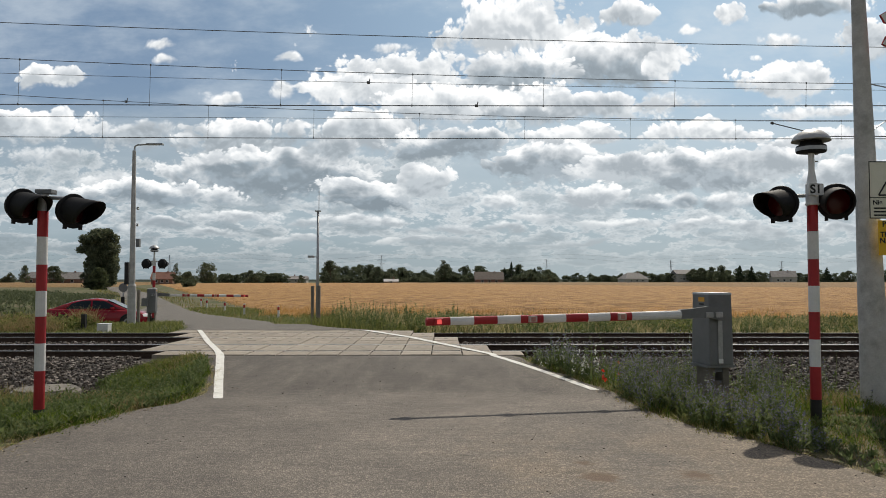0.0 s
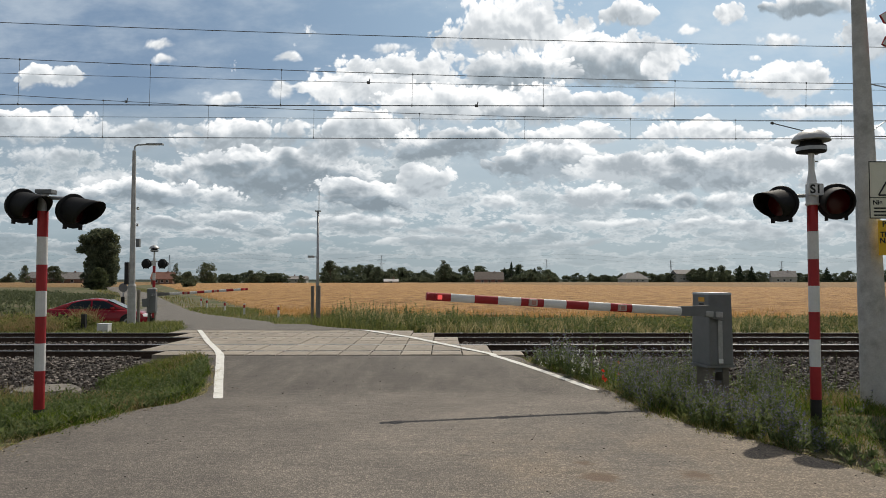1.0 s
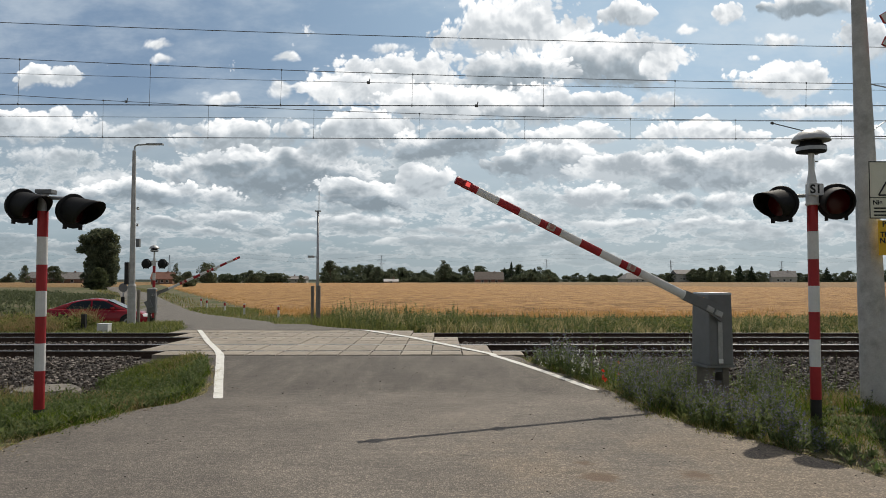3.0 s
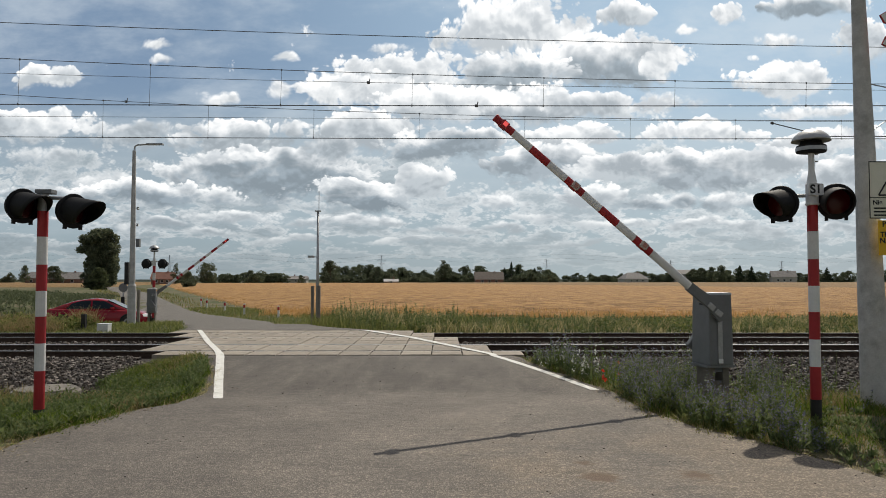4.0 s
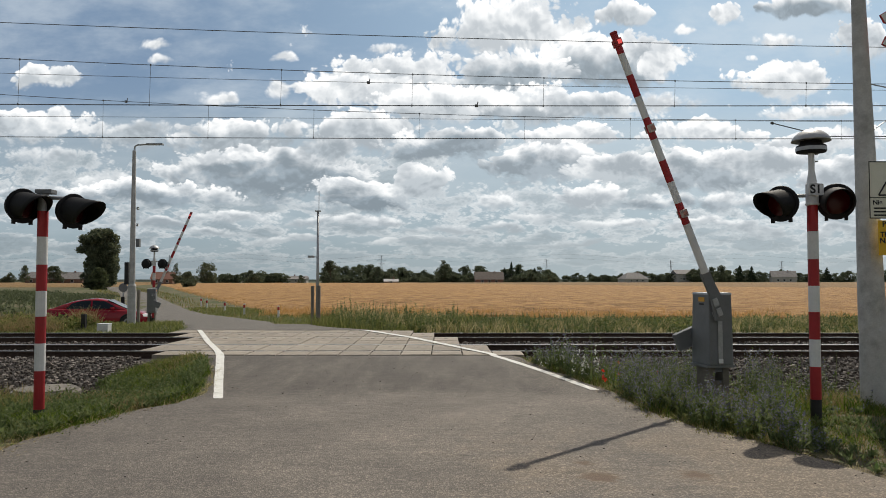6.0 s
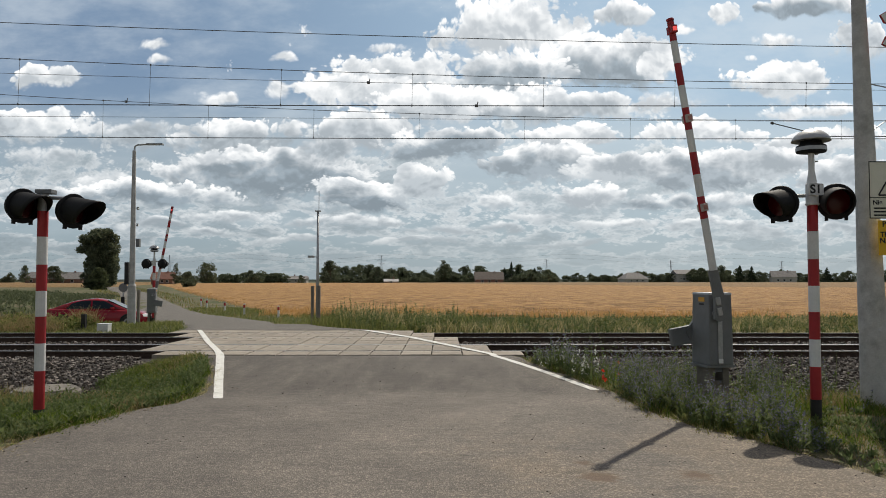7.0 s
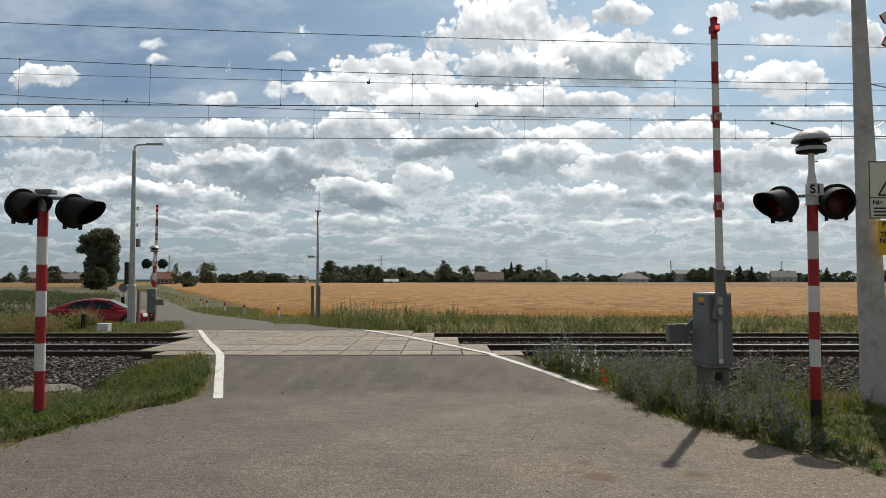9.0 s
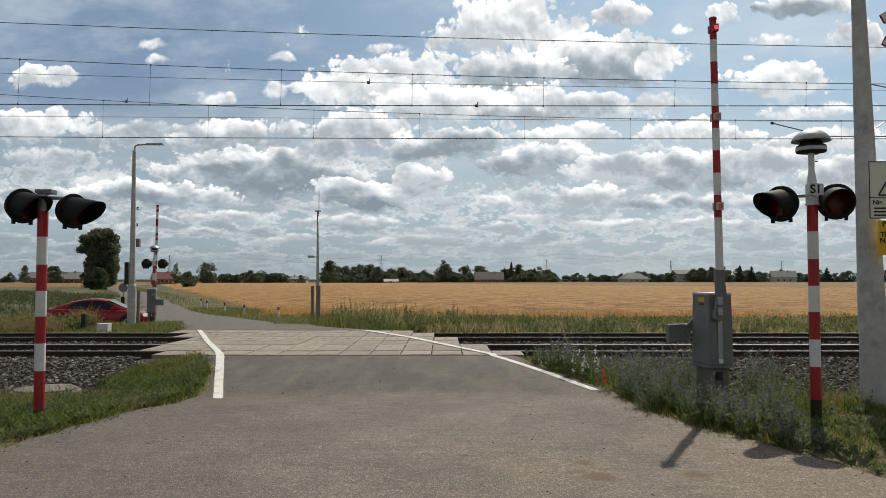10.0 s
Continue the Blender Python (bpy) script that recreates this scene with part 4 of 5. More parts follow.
# ---- grass and weeds ----
def blades(rng, x, y, z, height, width, bend):
    """Bent, tapering blades; every argument but rng and bend is an array or a number."""
    n = len(x)
    h = height * rng.uniform(0.5, 1.25, n)
    w = width * rng.uniform(0.7, 1.3, n) / 2
    a, t = rng.uniform(0, 6.28, n), rng.uniform(0, 6.28, n)
    side = np.stack([np.cos(a), np.sin(a), np.zeros(n)], 1) * w[:, None]
    lean = np.stack([np.cos(t), np.sin(t), np.zeros(n)], 1) * (h * bend * rng.uniform(0.2, 1.0, n))[:, None]
    base = np.stack([x, y, z], 1)
    up = np.zeros((n, 3))
    up[:, 2] = h
    mid = base + up * 0.55 + lean * 0.35
    tip = base + up * 0.95 + lean
    v = np.stack([base - side, base + side, mid + side * 0.8, mid - side * 0.8, tip], 1).reshape(-1, 3)
    k = 5 * np.arange(n)
    quads = np.stack([k, k + 1, k + 2, k + 3], 1).tolist()
    tris = np.stack([k + 3, k + 2, k + 4], 1).tolist()
    return v.tolist(), quads + tris


def scatter(rng, x0, x1, y0, y1, count, keep):
    x, y = rng.uniform(x0, x1, count), rng.uniform(y0, y1, count)
    ok = np.array([keep(a, b) for a, b in zip(x, y)])
    x, y = x[ok], y[ok]
    return x, y, np.array([topsoil(a, b) - 0.02 for a, b in zip(x, y)])


def patch(x, y, scale, seed):
    return noise.noise((x * scale, y * scale, seed))


def grass_stuff(name, label, mat, seed, area, count, height, width, bend, keep, kind="grass"):
    rng = np.random.default_rng(seed)
    x, y, z = scatter(rng, *area, count, keep)
    hs = height * np.array([0.8 + 0.6 * patch(a, b, 0.9, seed) + 0.5 * patch(a, b, 0.3, seed + 2) for a, b in zip(x, y)]).clip(0.25, 2)
    if len(y) and y.max() < 16:
        hs = hs * np.array([0.3 + 0.7 * smoothstep(-0.15, 0.55, off_road(a, b)) for a, b in zip(x, y)])
    if len(y) and y.min() > 22 and area[0] > -9:
        hs = hs * np.array([0.55 + 0.7 * smoothstep(4.0, -3.5, a) for a in x])
    if len(y) and area[0] > 0 and y.max() < 16:
        hs = hs * np.array([1 - 0.72 * smoothstep(0.0, 0.3, a - 0.45 * b) * smoothstep(10.0, 9.4, b) for a, b in zip(x, y)])
    v, f = blades(rng, x, y, z, hs, width, bend)
    return tagged(sheet(name, v, f, mat), label, kind, kind="stuff")


west = lambda x, y: -0.16 + 0.3 * smoothstep(9.6, 10.6, y) < off_road(x, y) + 0.14 * patch(x, y, 2.3, 3) and x < 0 and y < left_limit(x) + 0.45 * patch(x, y, 1.1, 8) and not (abs(x + 6.3) < 0.75 and 11.35 < y < 12.85)
grass_stuff("verge_grass", "fresh green grass on the road verge", GRASS_FRESH, 21, (-9, -2.8, 5.5, 15), 95000, 0.18, 0.012, 1.1, lambda x, y: west(x, y) and patch(x, y, 0.8, 4) + 0.5 * patch(x, y, 3.5, 14) > -0.2)
grass_stuff("verge_grass_mixed", "yellowing mixed grass on the road verge", GRASS, 22, (-9, -2.8, 5.0, 15), 46000, 0.16, 0.010, 1.0, west)
grass_stuff("dry_verge_grass", "dry straw-coloured grass on the verge", DRY, 23, (-9, -2.8, 5.0, 15), 22000, 0.2, 0.008, 1.2, lambda x, y: west(x, y) and (patch(x, y, 0.7, 9) > 0.12 or off_road(x, y) < 0.12 or x < -6.8))

east = lambda x, y: -0.12 < off_road(x, y) + 0.3 * patch(x, y, 1.5, 5) and x > 0 and y < 12.3 + 0.5 * patch(x, y, 1.0, 6) + 2.2 * smoothstep(2.6, 1.5, x)
grass_stuff("roadside_grass", "green grass under the roadside weeds", GRASS, 31, (0.8, 10, 4.5, 15), 70000, 0.19, 0.012, 0.9, east)
grass_stuff("dry_roadside_grass", "dry straw-coloured grass among the weeds", DRY, 32, (0.8, 10, 4.5, 15), 30000, 0.25, 0.008, 1.1, lambda x, y: east(x, y) and (patch(x, y, 0.8, 12) > 0.0 or off_road(x, y) < 0.15 or x > 3.9))
grass_stuff("fresh_roadside_grass", "bright fresh grass tufts among the weeds", GRASS_FRESH, 33, (0.8, 10, 5.5, 13), 12000, 0.42, 0.014, 0.5, lambda x, y: east(x, y) and patch(x, y, 1.3, 14) > 0.22)


def build_weeds(name, label, seed, area, count, height, keep, petals, petal_mat, petal_size=0.011):
    """Tall weeds: upright leafy stems, blossoms gathered along the upper half of each stem."""
    rng = np.random.default_rng(seed)
    x, y, z = scatter(rng, *area, count, keep)
    stem_v, stem_f, pet_v, pet_f = [], [], [], []
    for a, b, c in zip(x, y, z):
        h = height * rng.uniform(0.55, 1.15) * (0.72 + 0.46 * smoothstep(10.2, 11.6, b) - 0.75 * smoothstep(12.0, 13.8, b) if b < 20 else 0.58 + 0.6 * smoothstep(3.5, -3.5, a)) * (1.0 + 0.55 * patch(a, b, 1.7, 41)) * (0.25 if a > 0.2 + 0.45 * b and b < 9.7 else 0.8 if 2.9 < a < 4.0 and b < 9.6 else 1.0)
        top = Vector((a + rng.normal() * 0.07, b + rng.normal() * 0.07, c + h))
        base = Vector((a, b, c))
        s = Vector((rng.normal(), rng.normal(), 0)).normalized() * (0.005 if b < 20 else 0.013)
        k = len(stem_v)
        stem_v += [base - s, base + s, top]
        stem_f.append((k, k + 1, k + 2))
        for _ in range(14):
            q = rng.uniform(0.05, 0.95)
            p = base.lerp(top, q)
            d = Vector((rng.normal(), rng.normal(), rng.uniform(0.1, 1.5))).normalized() * (0.15 * (1.05 - q)) * rng.uniform(0.6, 1.2)
            w = d.cross(Vector((0, 0, 1))).normalized() * rng.uniform(0.008, 0.018) * (1.0 if b < 20 else 2.0)
            k = len(stem_v)
            stem_v += [p, p + d * 0.5 + w, p + d, p + d * 0.5 - w]
            stem_f.append((k, k + 1, k + 2, k + 3))
        for _ in range(petals):
            q = rng.uniform(0.42, 1.0)
            p = base.lerp(top, q) + Vector(rng.normal(size=3) * 0.016 * (1.5 - q))
            e1 = Vector(rng.normal(size=3)).normalized() * petal_size
            e2 = e1.cross(Vector(rng.normal(size=3))).normalized() * petal_size
            k = len(pet_v)
            pet_v += [p - e1, p + e2, p + e1, p - e2]
            pet_f.append((k, k + 1, k + 2, k + 3))
    ob = new(name)
    tagged(ob, label, "weeds", kind="stuff")
    sheet("foliage", stem_v, stem_f, WEED, ob)
    if pet_v:
        sheet("blossom", pet_v, pet_f, petal_mat, ob)
    return ob


grass_stuff("short_roadside_grass", "short fresh grass round the signal foot", GRASS_FRESH, 34, (3.8, 6.8, 6.6, 9.9), 13000, 0.28, 0.011, 0.9, lambda x, y: east(x, y) and patch(x, y, 1.1, 15) > -0.3)

hedge = lambda x, y: east(x, y) and off_road(x, y) > -0.02 and y < 14.2 and patch(x, y, 1.1, 17) > -0.22 and not (3.2 < x < 4.15 and 9.25 < y < 11.0)
build_weeds("blue_weeds", "tall grey-green weeds with dull blue blossom spikes", 41, (1.3, 5.6, 6.6, 14.2), 5200, 0.72, lambda x, y: hedge(x, y) and (x < 4.0 or patch(x, y, 1.4, 3) > 0.22) and patch(x, y, 1.9, 23) > -0.3, 15, BLUE, 0.0095)
build_weeds("green_weeds", "leafy green weeds on the verge", 42, (1.3, 8.5, 6.2, 13.4), 1900, 0.55, lambda x, y: east(x, y) and off_road(x, y) > 0.15 and (x < 3.9 or patch(x, y, 1.2, 27) > 0.1) and not (3.2 < x < 4.15 and 9.25 < y < 11.0), 0, BLUE)
build_weeds("daisies", "small white daisies among the weeds", 43, (1.6, 3.0, 11.0, 13.2), 60, 0.42, lambda x, y: east(x, y) and off_road(x, y) < 0.9, 9, DAISY, 0.018)
build_weeds("poppies", "a few red poppies among the weeds", 44, (1.6, 6.0, 9.0, 13.2), 7, 0.5, east, 5, POPPY, 0.035)
build_weeds("verge_weeds", "low leafy weeds on the verge", 45, (-8.0, -3.4, 6.0, 14.6), 4200, 0.27, lambda x, y: west(x, y) and off_road(x, y) > 0.12, 0, BLUE)

grass_stuff("straw", "flattened straw and litter along the road edge", STRAW, 47, (-5.2, 5.5, 4.0, 14.0), 42000, 0.16, 0.010, 3.5, lambda x, y: -0.26 < off_road(x, y) + 0.2 * patch(x, y, 2.0, 19) < 0.14)

tuft = lambda x, y: y < 10.9 and (x < -5.5 - 0.3 * patch(x, y, 1.0, 33)) and patch(x, y, 1.3, 35) > -0.2
grass_stuff("tall_dry_grass", "tall yellowing grass tufts beside the signal", DRY, 48, (-9, -5.2, 8.4, 11.8), 3200, 0.42, 0.009, 0.8, tuft)
grass_stuff("tall_green_grass", "tall green grass tufts beside the signal", GRASS, 49, (-9, -5.2, 8.0, 11.8), 3600, 0.36, 0.011, 0.8, tuft)

# beyond the tracks
beyond_e = lambda x, y: x > -12 and off_road(x, y) > 0.25 + 0.5 * patch(x, y, 0.8, 2)
grass_stuff("tall_bank_grass", "tall green grass on the far bank", BANK, 51, (-8, 40, 23.0, 28.5), 46000, 0.5, 0.022, 1.0, lambda x, y: y > 23.4 and off_road(x, y) > 0.08 + 0.2 * patch(x, y, 0.8, 2))
grass_stuff("short_bank_grass", "short grass along the far road edge", BANK, 52, (-20, 2, 22.4, 62), 50000, 0.24, 0.024, 0.9, lambda x, y: 0.1 < off_road(x, y) < 6.0 and x > road_width(ROAD_NEAR + ROAD_FAR, y)[1])
grass_stuff("dry_bank_grass", "dry seed-headed grass on the far bank", STRAW, 53, (-7, 40, 23.0, 28), 24000, 0.66, 0.022, 0.9, lambda x, y: beyond_e(x, y) and off_road(x, y) > 0.9 and (patch(x, y, 0.35, 4) > 0.0 or x > 9))
build_weeds("bank_weeds", "leafy dark weeds on the far bank", 54, (-5, 30, 23.2, 28), 4200, 0.72, lambda x, y: beyond_e(x, y) and off_road(x, y) > 0.8, 0, BLUE, 0.02)
build_weeds("tall_bank_weeds", "tall dark seed stems above the far bank", 63, (-4.5, 16, 23.6, 26.5), 170, 1.0, lambda x, y: beyond_e(x, y) and off_road(x, y) > 0.8 and patch(x, y, 0.9, 51) > 0.0, 0, BLUE, 0.02)
beyond_w = lambda x, y: off_road(x, y) > 0.25 + 0.5 * patch(x, y, 0.8, 2) and x < road_width(ROAD_NEAR + ROAD_FAR, y)[0]
grass_stuff("west_bank_grass", "green grass on the bank west of the road", BANK, 55, (-32, -7.5, 22.3, 31), 44000, 0.2, 0.022, 1.0, beyond_w)
grass_stuff("west_bank_dry_grass", "yellowing tall grass on the bank", DRY, 56, (-32, -12.2, 23.5, 27), 22000, 0.6, 0.018, 0.8, lambda x, y: beyond_w(x, y) and patch(x, y, 0.5, 6) > -0.15)
grass_stuff("meadow_weeds", "dense grey-green weeds rising on the meadow", SAGE, 57, (-70, -17, 39, 95), 22000, 0.6, 0.05, 1.1, lambda x, y: beyond_w(x, y) and off_road(x, y) > 1.2)
grass_stuff("dry_road_verge_grass", "dry grass along the country road", DRY, 61, (-120, -9, 41, 210), 26000, 0.35, 0.05, 0.9, lambda x, y: 0.1 < off_road(x, y) < 3.0)
grass_stuff("road_verge_grass", "grass along the country road", GRASS, 58, (-120, -14, 41, 210), 26000, 0.4, 0.06, 0.6, lambda x, y: 0.1 < off_road(x, y) < 3.5)

# the near edge of the wheat
edge_y = lambda x: 49.5 - (x + 11) * 18.5 / 131
grass_stuff("wheat_edge", "ripe wheat stalks along the field edge", STALK, 59, (-12, 60, 36, 62), 80000, 0.5, 0.03, 0.5, lambda x, y: -0.8 < y - edge_y(x) < 14 * abs(patch(x, y, 0.2, 3)) + 4 and off_road(x, y) > 1.5)
grass_stuff("wheat_road_edge", "ripe wheat stalks along the road side of the field", STALK, 60, (-70, -8, 46, 170), 50000, 0.32, 0.04, 0.5, lambda x, y: -0.6 < x + 11 + (y - 49.5) * 0.41 < 5)


def build_meadow():
    """Lumpy grey-green growth on the meadow west of the road."""
    rng = np.random.default_rng(62)
    for name, label, mat, area, count, leaves, size, rx, rz, keep in (
            ("meadow_growth", "lumpy grey-green growth on the meadow", SAGE, (-75, -17, 38, 100), 1500, 70000, 0.085, 0.9, 0.5, lambda x, y: beyond_w(x, y) and off_road(x, y) > 1.0),
            ("bank_growth", "bushy weeds on the far railway bank", BANK, (-4.5, 34, 23.6, 28), 520, 26000, 0.045, 0.40, 0.30, lambda x, y: beyond_e(x, y) and off_road(x, y) > 0.9 and patch(x, y, 0.5, 31) > -0.15),
            ("west_bank_growth", "bushy yellow-green weeds beside the tracks", BANK, (-30, -12.0, 23.4, 26.5), 420, 24000, 0.045, 0.42, 0.36, lambda x, y: beyond_w(x, y) and off_road(x, y) > 0.6)):
        x, y, z = scatter(rng, *area, count, keep)
        cs = [(a, b, c + 0.05, rx * rng.uniform(0.5, 1.3), rz * rng.uniform(0.4, 1.3)) for a, b, c in zip(x, y, z)]
        v, f = foliage(rng, cs, leaves, size)
        tagged(sheet(name, v, f, mat), label, "weeds", kind="stuff")


build_meadow()


# ---- the red car ----
def build_car(x, y, z, rz):
    car = thing("car", x, y, z, "red saloon car waiting on the side road", "car", rz)
    def loft(rings):
        bm = bmesh.new()
        rows = [[bm.verts.new(p) for p in ring] for ring in rings]
        k = len(rows[0])
        for a, b in zip(rows, rows[1:]):
            for i in range(k):
                bm.faces.new((a[i], a[(i + 1) % k], b[(i + 1) % k], b[i]))
        bm.faces.new(rows[0]), bm.faces.new(rows[-1][::-1])
        bmesh.ops.recalc_face_normals(bm, faces=bm.faces)
        return bm

    def curve(table, q):
        return [float(np.interp(q, [r[0] for r in table], [r[c] for r in table])) for c in range(1, len(table[0]))]

    # along, half width, sill, waist
    hull = [(-2.36, 0.62, 0.42, 0.74), (-2.3, 0.74, 0.3, 0.9), (-2.05, 0.84, 0.24, 1.0), (-1.4, 0.89, 0.2, 1.0), (0.5, 0.9, 0.2, 0.95), (1.1, 0.89, 0.2, 0.92), (1.6, 0.87, 0.21, 0.86), (2.0, 0.83, 0.24, 0.77), (2.25, 0.74, 0.28, 0.66), (2.36, 0.6, 0.34, 0.56)]
    rings = []
    for q in np.linspace(-2.36, 2.36, 34):
        w, lo, hi = curve(hull, q)
        half = [(0.82 * w, lo), (0.97 * w, lo + 0.07), (w, lo + 0.25), (w, lo + (hi - lo) * 0.6), (0.98 * w, lo + (hi - lo) * 0.66), (0.965 * w, hi - 0.06), (0.9 * w, hi - 0.012), (0.6 * w, hi + 0.008)]
        rings.append([(q, y_, z_) for y_, z_ in half] + [(q, -y_, z_) for y_, z_ in half[::-1]])
    part("body", loft(rings), CARPAINT, car, "glossy red bodywork", smooth=True)
    # along, base half width, base, top, top half width
    dome = [(-2.0, 0.7, 0.95, 1.0, 0.64), (-1.5, 0.76, 0.95, 1.2, 0.6), (-1.0, 0.78, 0.95, 1.36, 0.58), (-0.4, 0.79, 0.94, 1.445, 0.58), (0.05, 0.79, 0.93, 1.445, 0.58), (0.45, 0.78, 0.92, 1.37, 0.58), (0.95, 0.75, 0.9, 1.13, 0.62), (1.35, 0.72, 0.87, 0.93, 0.66)]
    rings = []
    for q in np.linspace(-2.0, 1.35, 26):
        w, lo, hi, t = curve(dome, q)
        half = [(w, lo), (w + (t - w) * 0.5, lo + (hi - lo) * 0.5), (t + 0.02, hi - 0.06 * (hi - lo) - 0.01), (t - 0.05, hi - 0.012), (t * 0.5, hi + 0.008)]
        rings.append([(q, y_, z_) for y_, z_ in half] + [(q, -y_, z_) for y_, z_ in half[::-1]])
    part("cabin", loft(rings), CARPAINT, car, "red roof and pillars", smooth=True)
    for s in (-1, 1):
        for outline in ([(-1.35, 0.99), (-1.1, 1.24), (-0.72, 1.34), (-0.28, 1.37), (-0.28, 0.99)], [(-0.2, 0.99), (-0.2, 1.37), (0.35, 1.33), (0.95, 0.99)]):
            win = prism(outline, 0.03)
            for v in win.verts:
                v.co.y += s * (0.795 - 0.20 * (v.co.z - 0.94) / 0.5)
            part("side_window", win, GLASS, car, "dark side window")
        part("mirror", box(0.16, 0.2, 0.13, x=0.72, y=0.93 * s, z=0.95, bevel=0.04), CARPAINT, car)
        part("headlight", box(0.30, 0.34, 0.13, x=2.17, y=0.62 * s, z=0.6, bevel=0.05), HEADLIGHT, car, "lit white headlamp")
        part("door_handle", box(0.18, 0.03, 0.03, x=-0.05, y=0.875 * s, z=0.85, bevel=0.01), CARPAINT, car)
        for wx in (-1.42, 1.42):
            part("wheel_arch", lathe([(0.39, -0.01), (0.395, 0.0), (0.39, 0.01)], 28, m=pose(wx, 0.9 * s, 0.36, 90)), BLACK, car, "dark wheel arch")
            wheel = part("wheel", lathe([(0.2, -0.1), (0.31, -0.1), (0.335, -0.06), (0.335, 0.06), (0.31, 0.1), (0.2, 0.1)], 24, m=pose(wx, 0.84 * s, 0.335, 90)), RUBBER, car, "black tyre")
            part("rim", lathe([(0.21, -0.02), (0.2, 0.07), (0.06, 0.05), (0.05, 0.08)], 20, m=pose(wx, 0.88 * s, 0.335, -90 if s > 0 else 90)), STEEL, wheel, "silver rim")
    shield = prism([(0.43, 1.385), (0.46, 1.40), (1.39, 0.94), (1.33, 0.92)], 1.2)
    part("windscreen", shield, GLASS, car, "dark windscreen")
    part("grille", box(0.05, 0.9, 0.2, x=2.345, z=0.4, bevel=0.02), BLACK, car, "black grille")
    return car


build_car(-16.42, 36.0, land(-16.42, 36.0) - 0.02, 12)


# ---- posts, signs and small things ----
def build_reflector_post(x, y):
    p = thing("marker_post", x, y, land(x, y), "white roadside marker post with a red band", "marker post", group="marker posts")
    part("shaft", box(0.12, 0.06, 0.46, bevel=0.01), WHITE, p)
    part("red_band", box(0.125, 0.065, 0.2, z=0.46, bevel=0.01), RED, p, "red reflector band")
    part("top", box(0.12, 0.06, 0.09, z=0.66, bevel=0.02), WHITE, p)


for mx, my in ((-10.3, 47), (-13.5, 51), (-16.0, 55), (-19.3, 61.3), (-21.6, 67)):
    build_reflector_post(mx, my)


def build_fence_post(x, y, h):
    p = thing("fence_post", x, y, land(x, y) - 0.05, "grey weathered post in the bank grass", "post", group="bank posts")
    part("shaft", box(0.10, 0.10, h, bevel=0.012), WOOD, p)


build_fence_post(-4.7, 27.0, 1.45)
build_fence_post(-4.4, 26.6, 1.45)
build_fence_post(-11.6, 28.6, 1.4)


def build_round_sign(x, y):
    p = thing("road_sign", x, y, land(x, y), "round grey-backed road sign on a post", "road sign")
    part("post", tube([(0, 0, 0), (0, 0, 2.1)], 0.035, 10), STEEL, p)
    part("disc", lathe([(0.24, -0.012), (0.25, 0), (0.24, 0.012)], 28, m=pose(0, -0.05, 1.9, 90)), GREY, p, "grey back of a round sign")
    part("plate", box(0.2, 0.02, 0.9, y=-0.05, z=0.5, bevel=0.01), BLACK, p, "dark plate below")


build_round_sign(-17.9, 42.0)


def build_manhole():
    m = thing("cable_chamber", -6.4, 12.15, -0.41, "round weathered concrete cable chamber in the grass", "cable chamber")
    part("ring", lathe([(0.52, 0.0), (0.52, 0.2), (0.5, 0.225)], 36), CONCRETE, m)
    part("lid", lathe([(0.46, 0.225), (0.46, 0.25), (0.44, 0.258)], 36), CONCRETE, m, "flat concrete lid")


build_manhole()


def build_trackside_box():
    b = thing("trackside_box", -11.0, 24.4, land(-11.0, 24.4), "small pale trackside cable box", "trackside box")
    part("body", box(0.36, 0.3, 0.26, bevel=0.03), WHITE, b)
    part("lid", box(0.37, 0.31, 0.03, z=0.26, bevel=0.01), WHITE, b)
    m = thing("marker_stub", -11.95, 25.0, land(-11.95, 25.0), "short dark stub post beside the track", "stub post")
    part("shaft", box(0.14, 0.14, 0.5, bevel=0.02), BITUMEN, m)


build_trackside_box()


def build_notice(name, x, z, w, h, mat, label):
    s = thing(name, x, 10.004, z, label, "sign", group="pole signs")
    s.matrix_basis = s.matrix_basis @ Matrix.Scale(POLE_SIZE, 4)
    plate = part("plate", box(w, 0.01, h, bevel=0.004), mat, s)
    part("clamp", tube([(-w / 2 + 0.05, 0.02, h / 2), (-w / 2 + 0.25, 0.08, h / 2)], 0.015, 6), STEEL, s)
    return s, plate


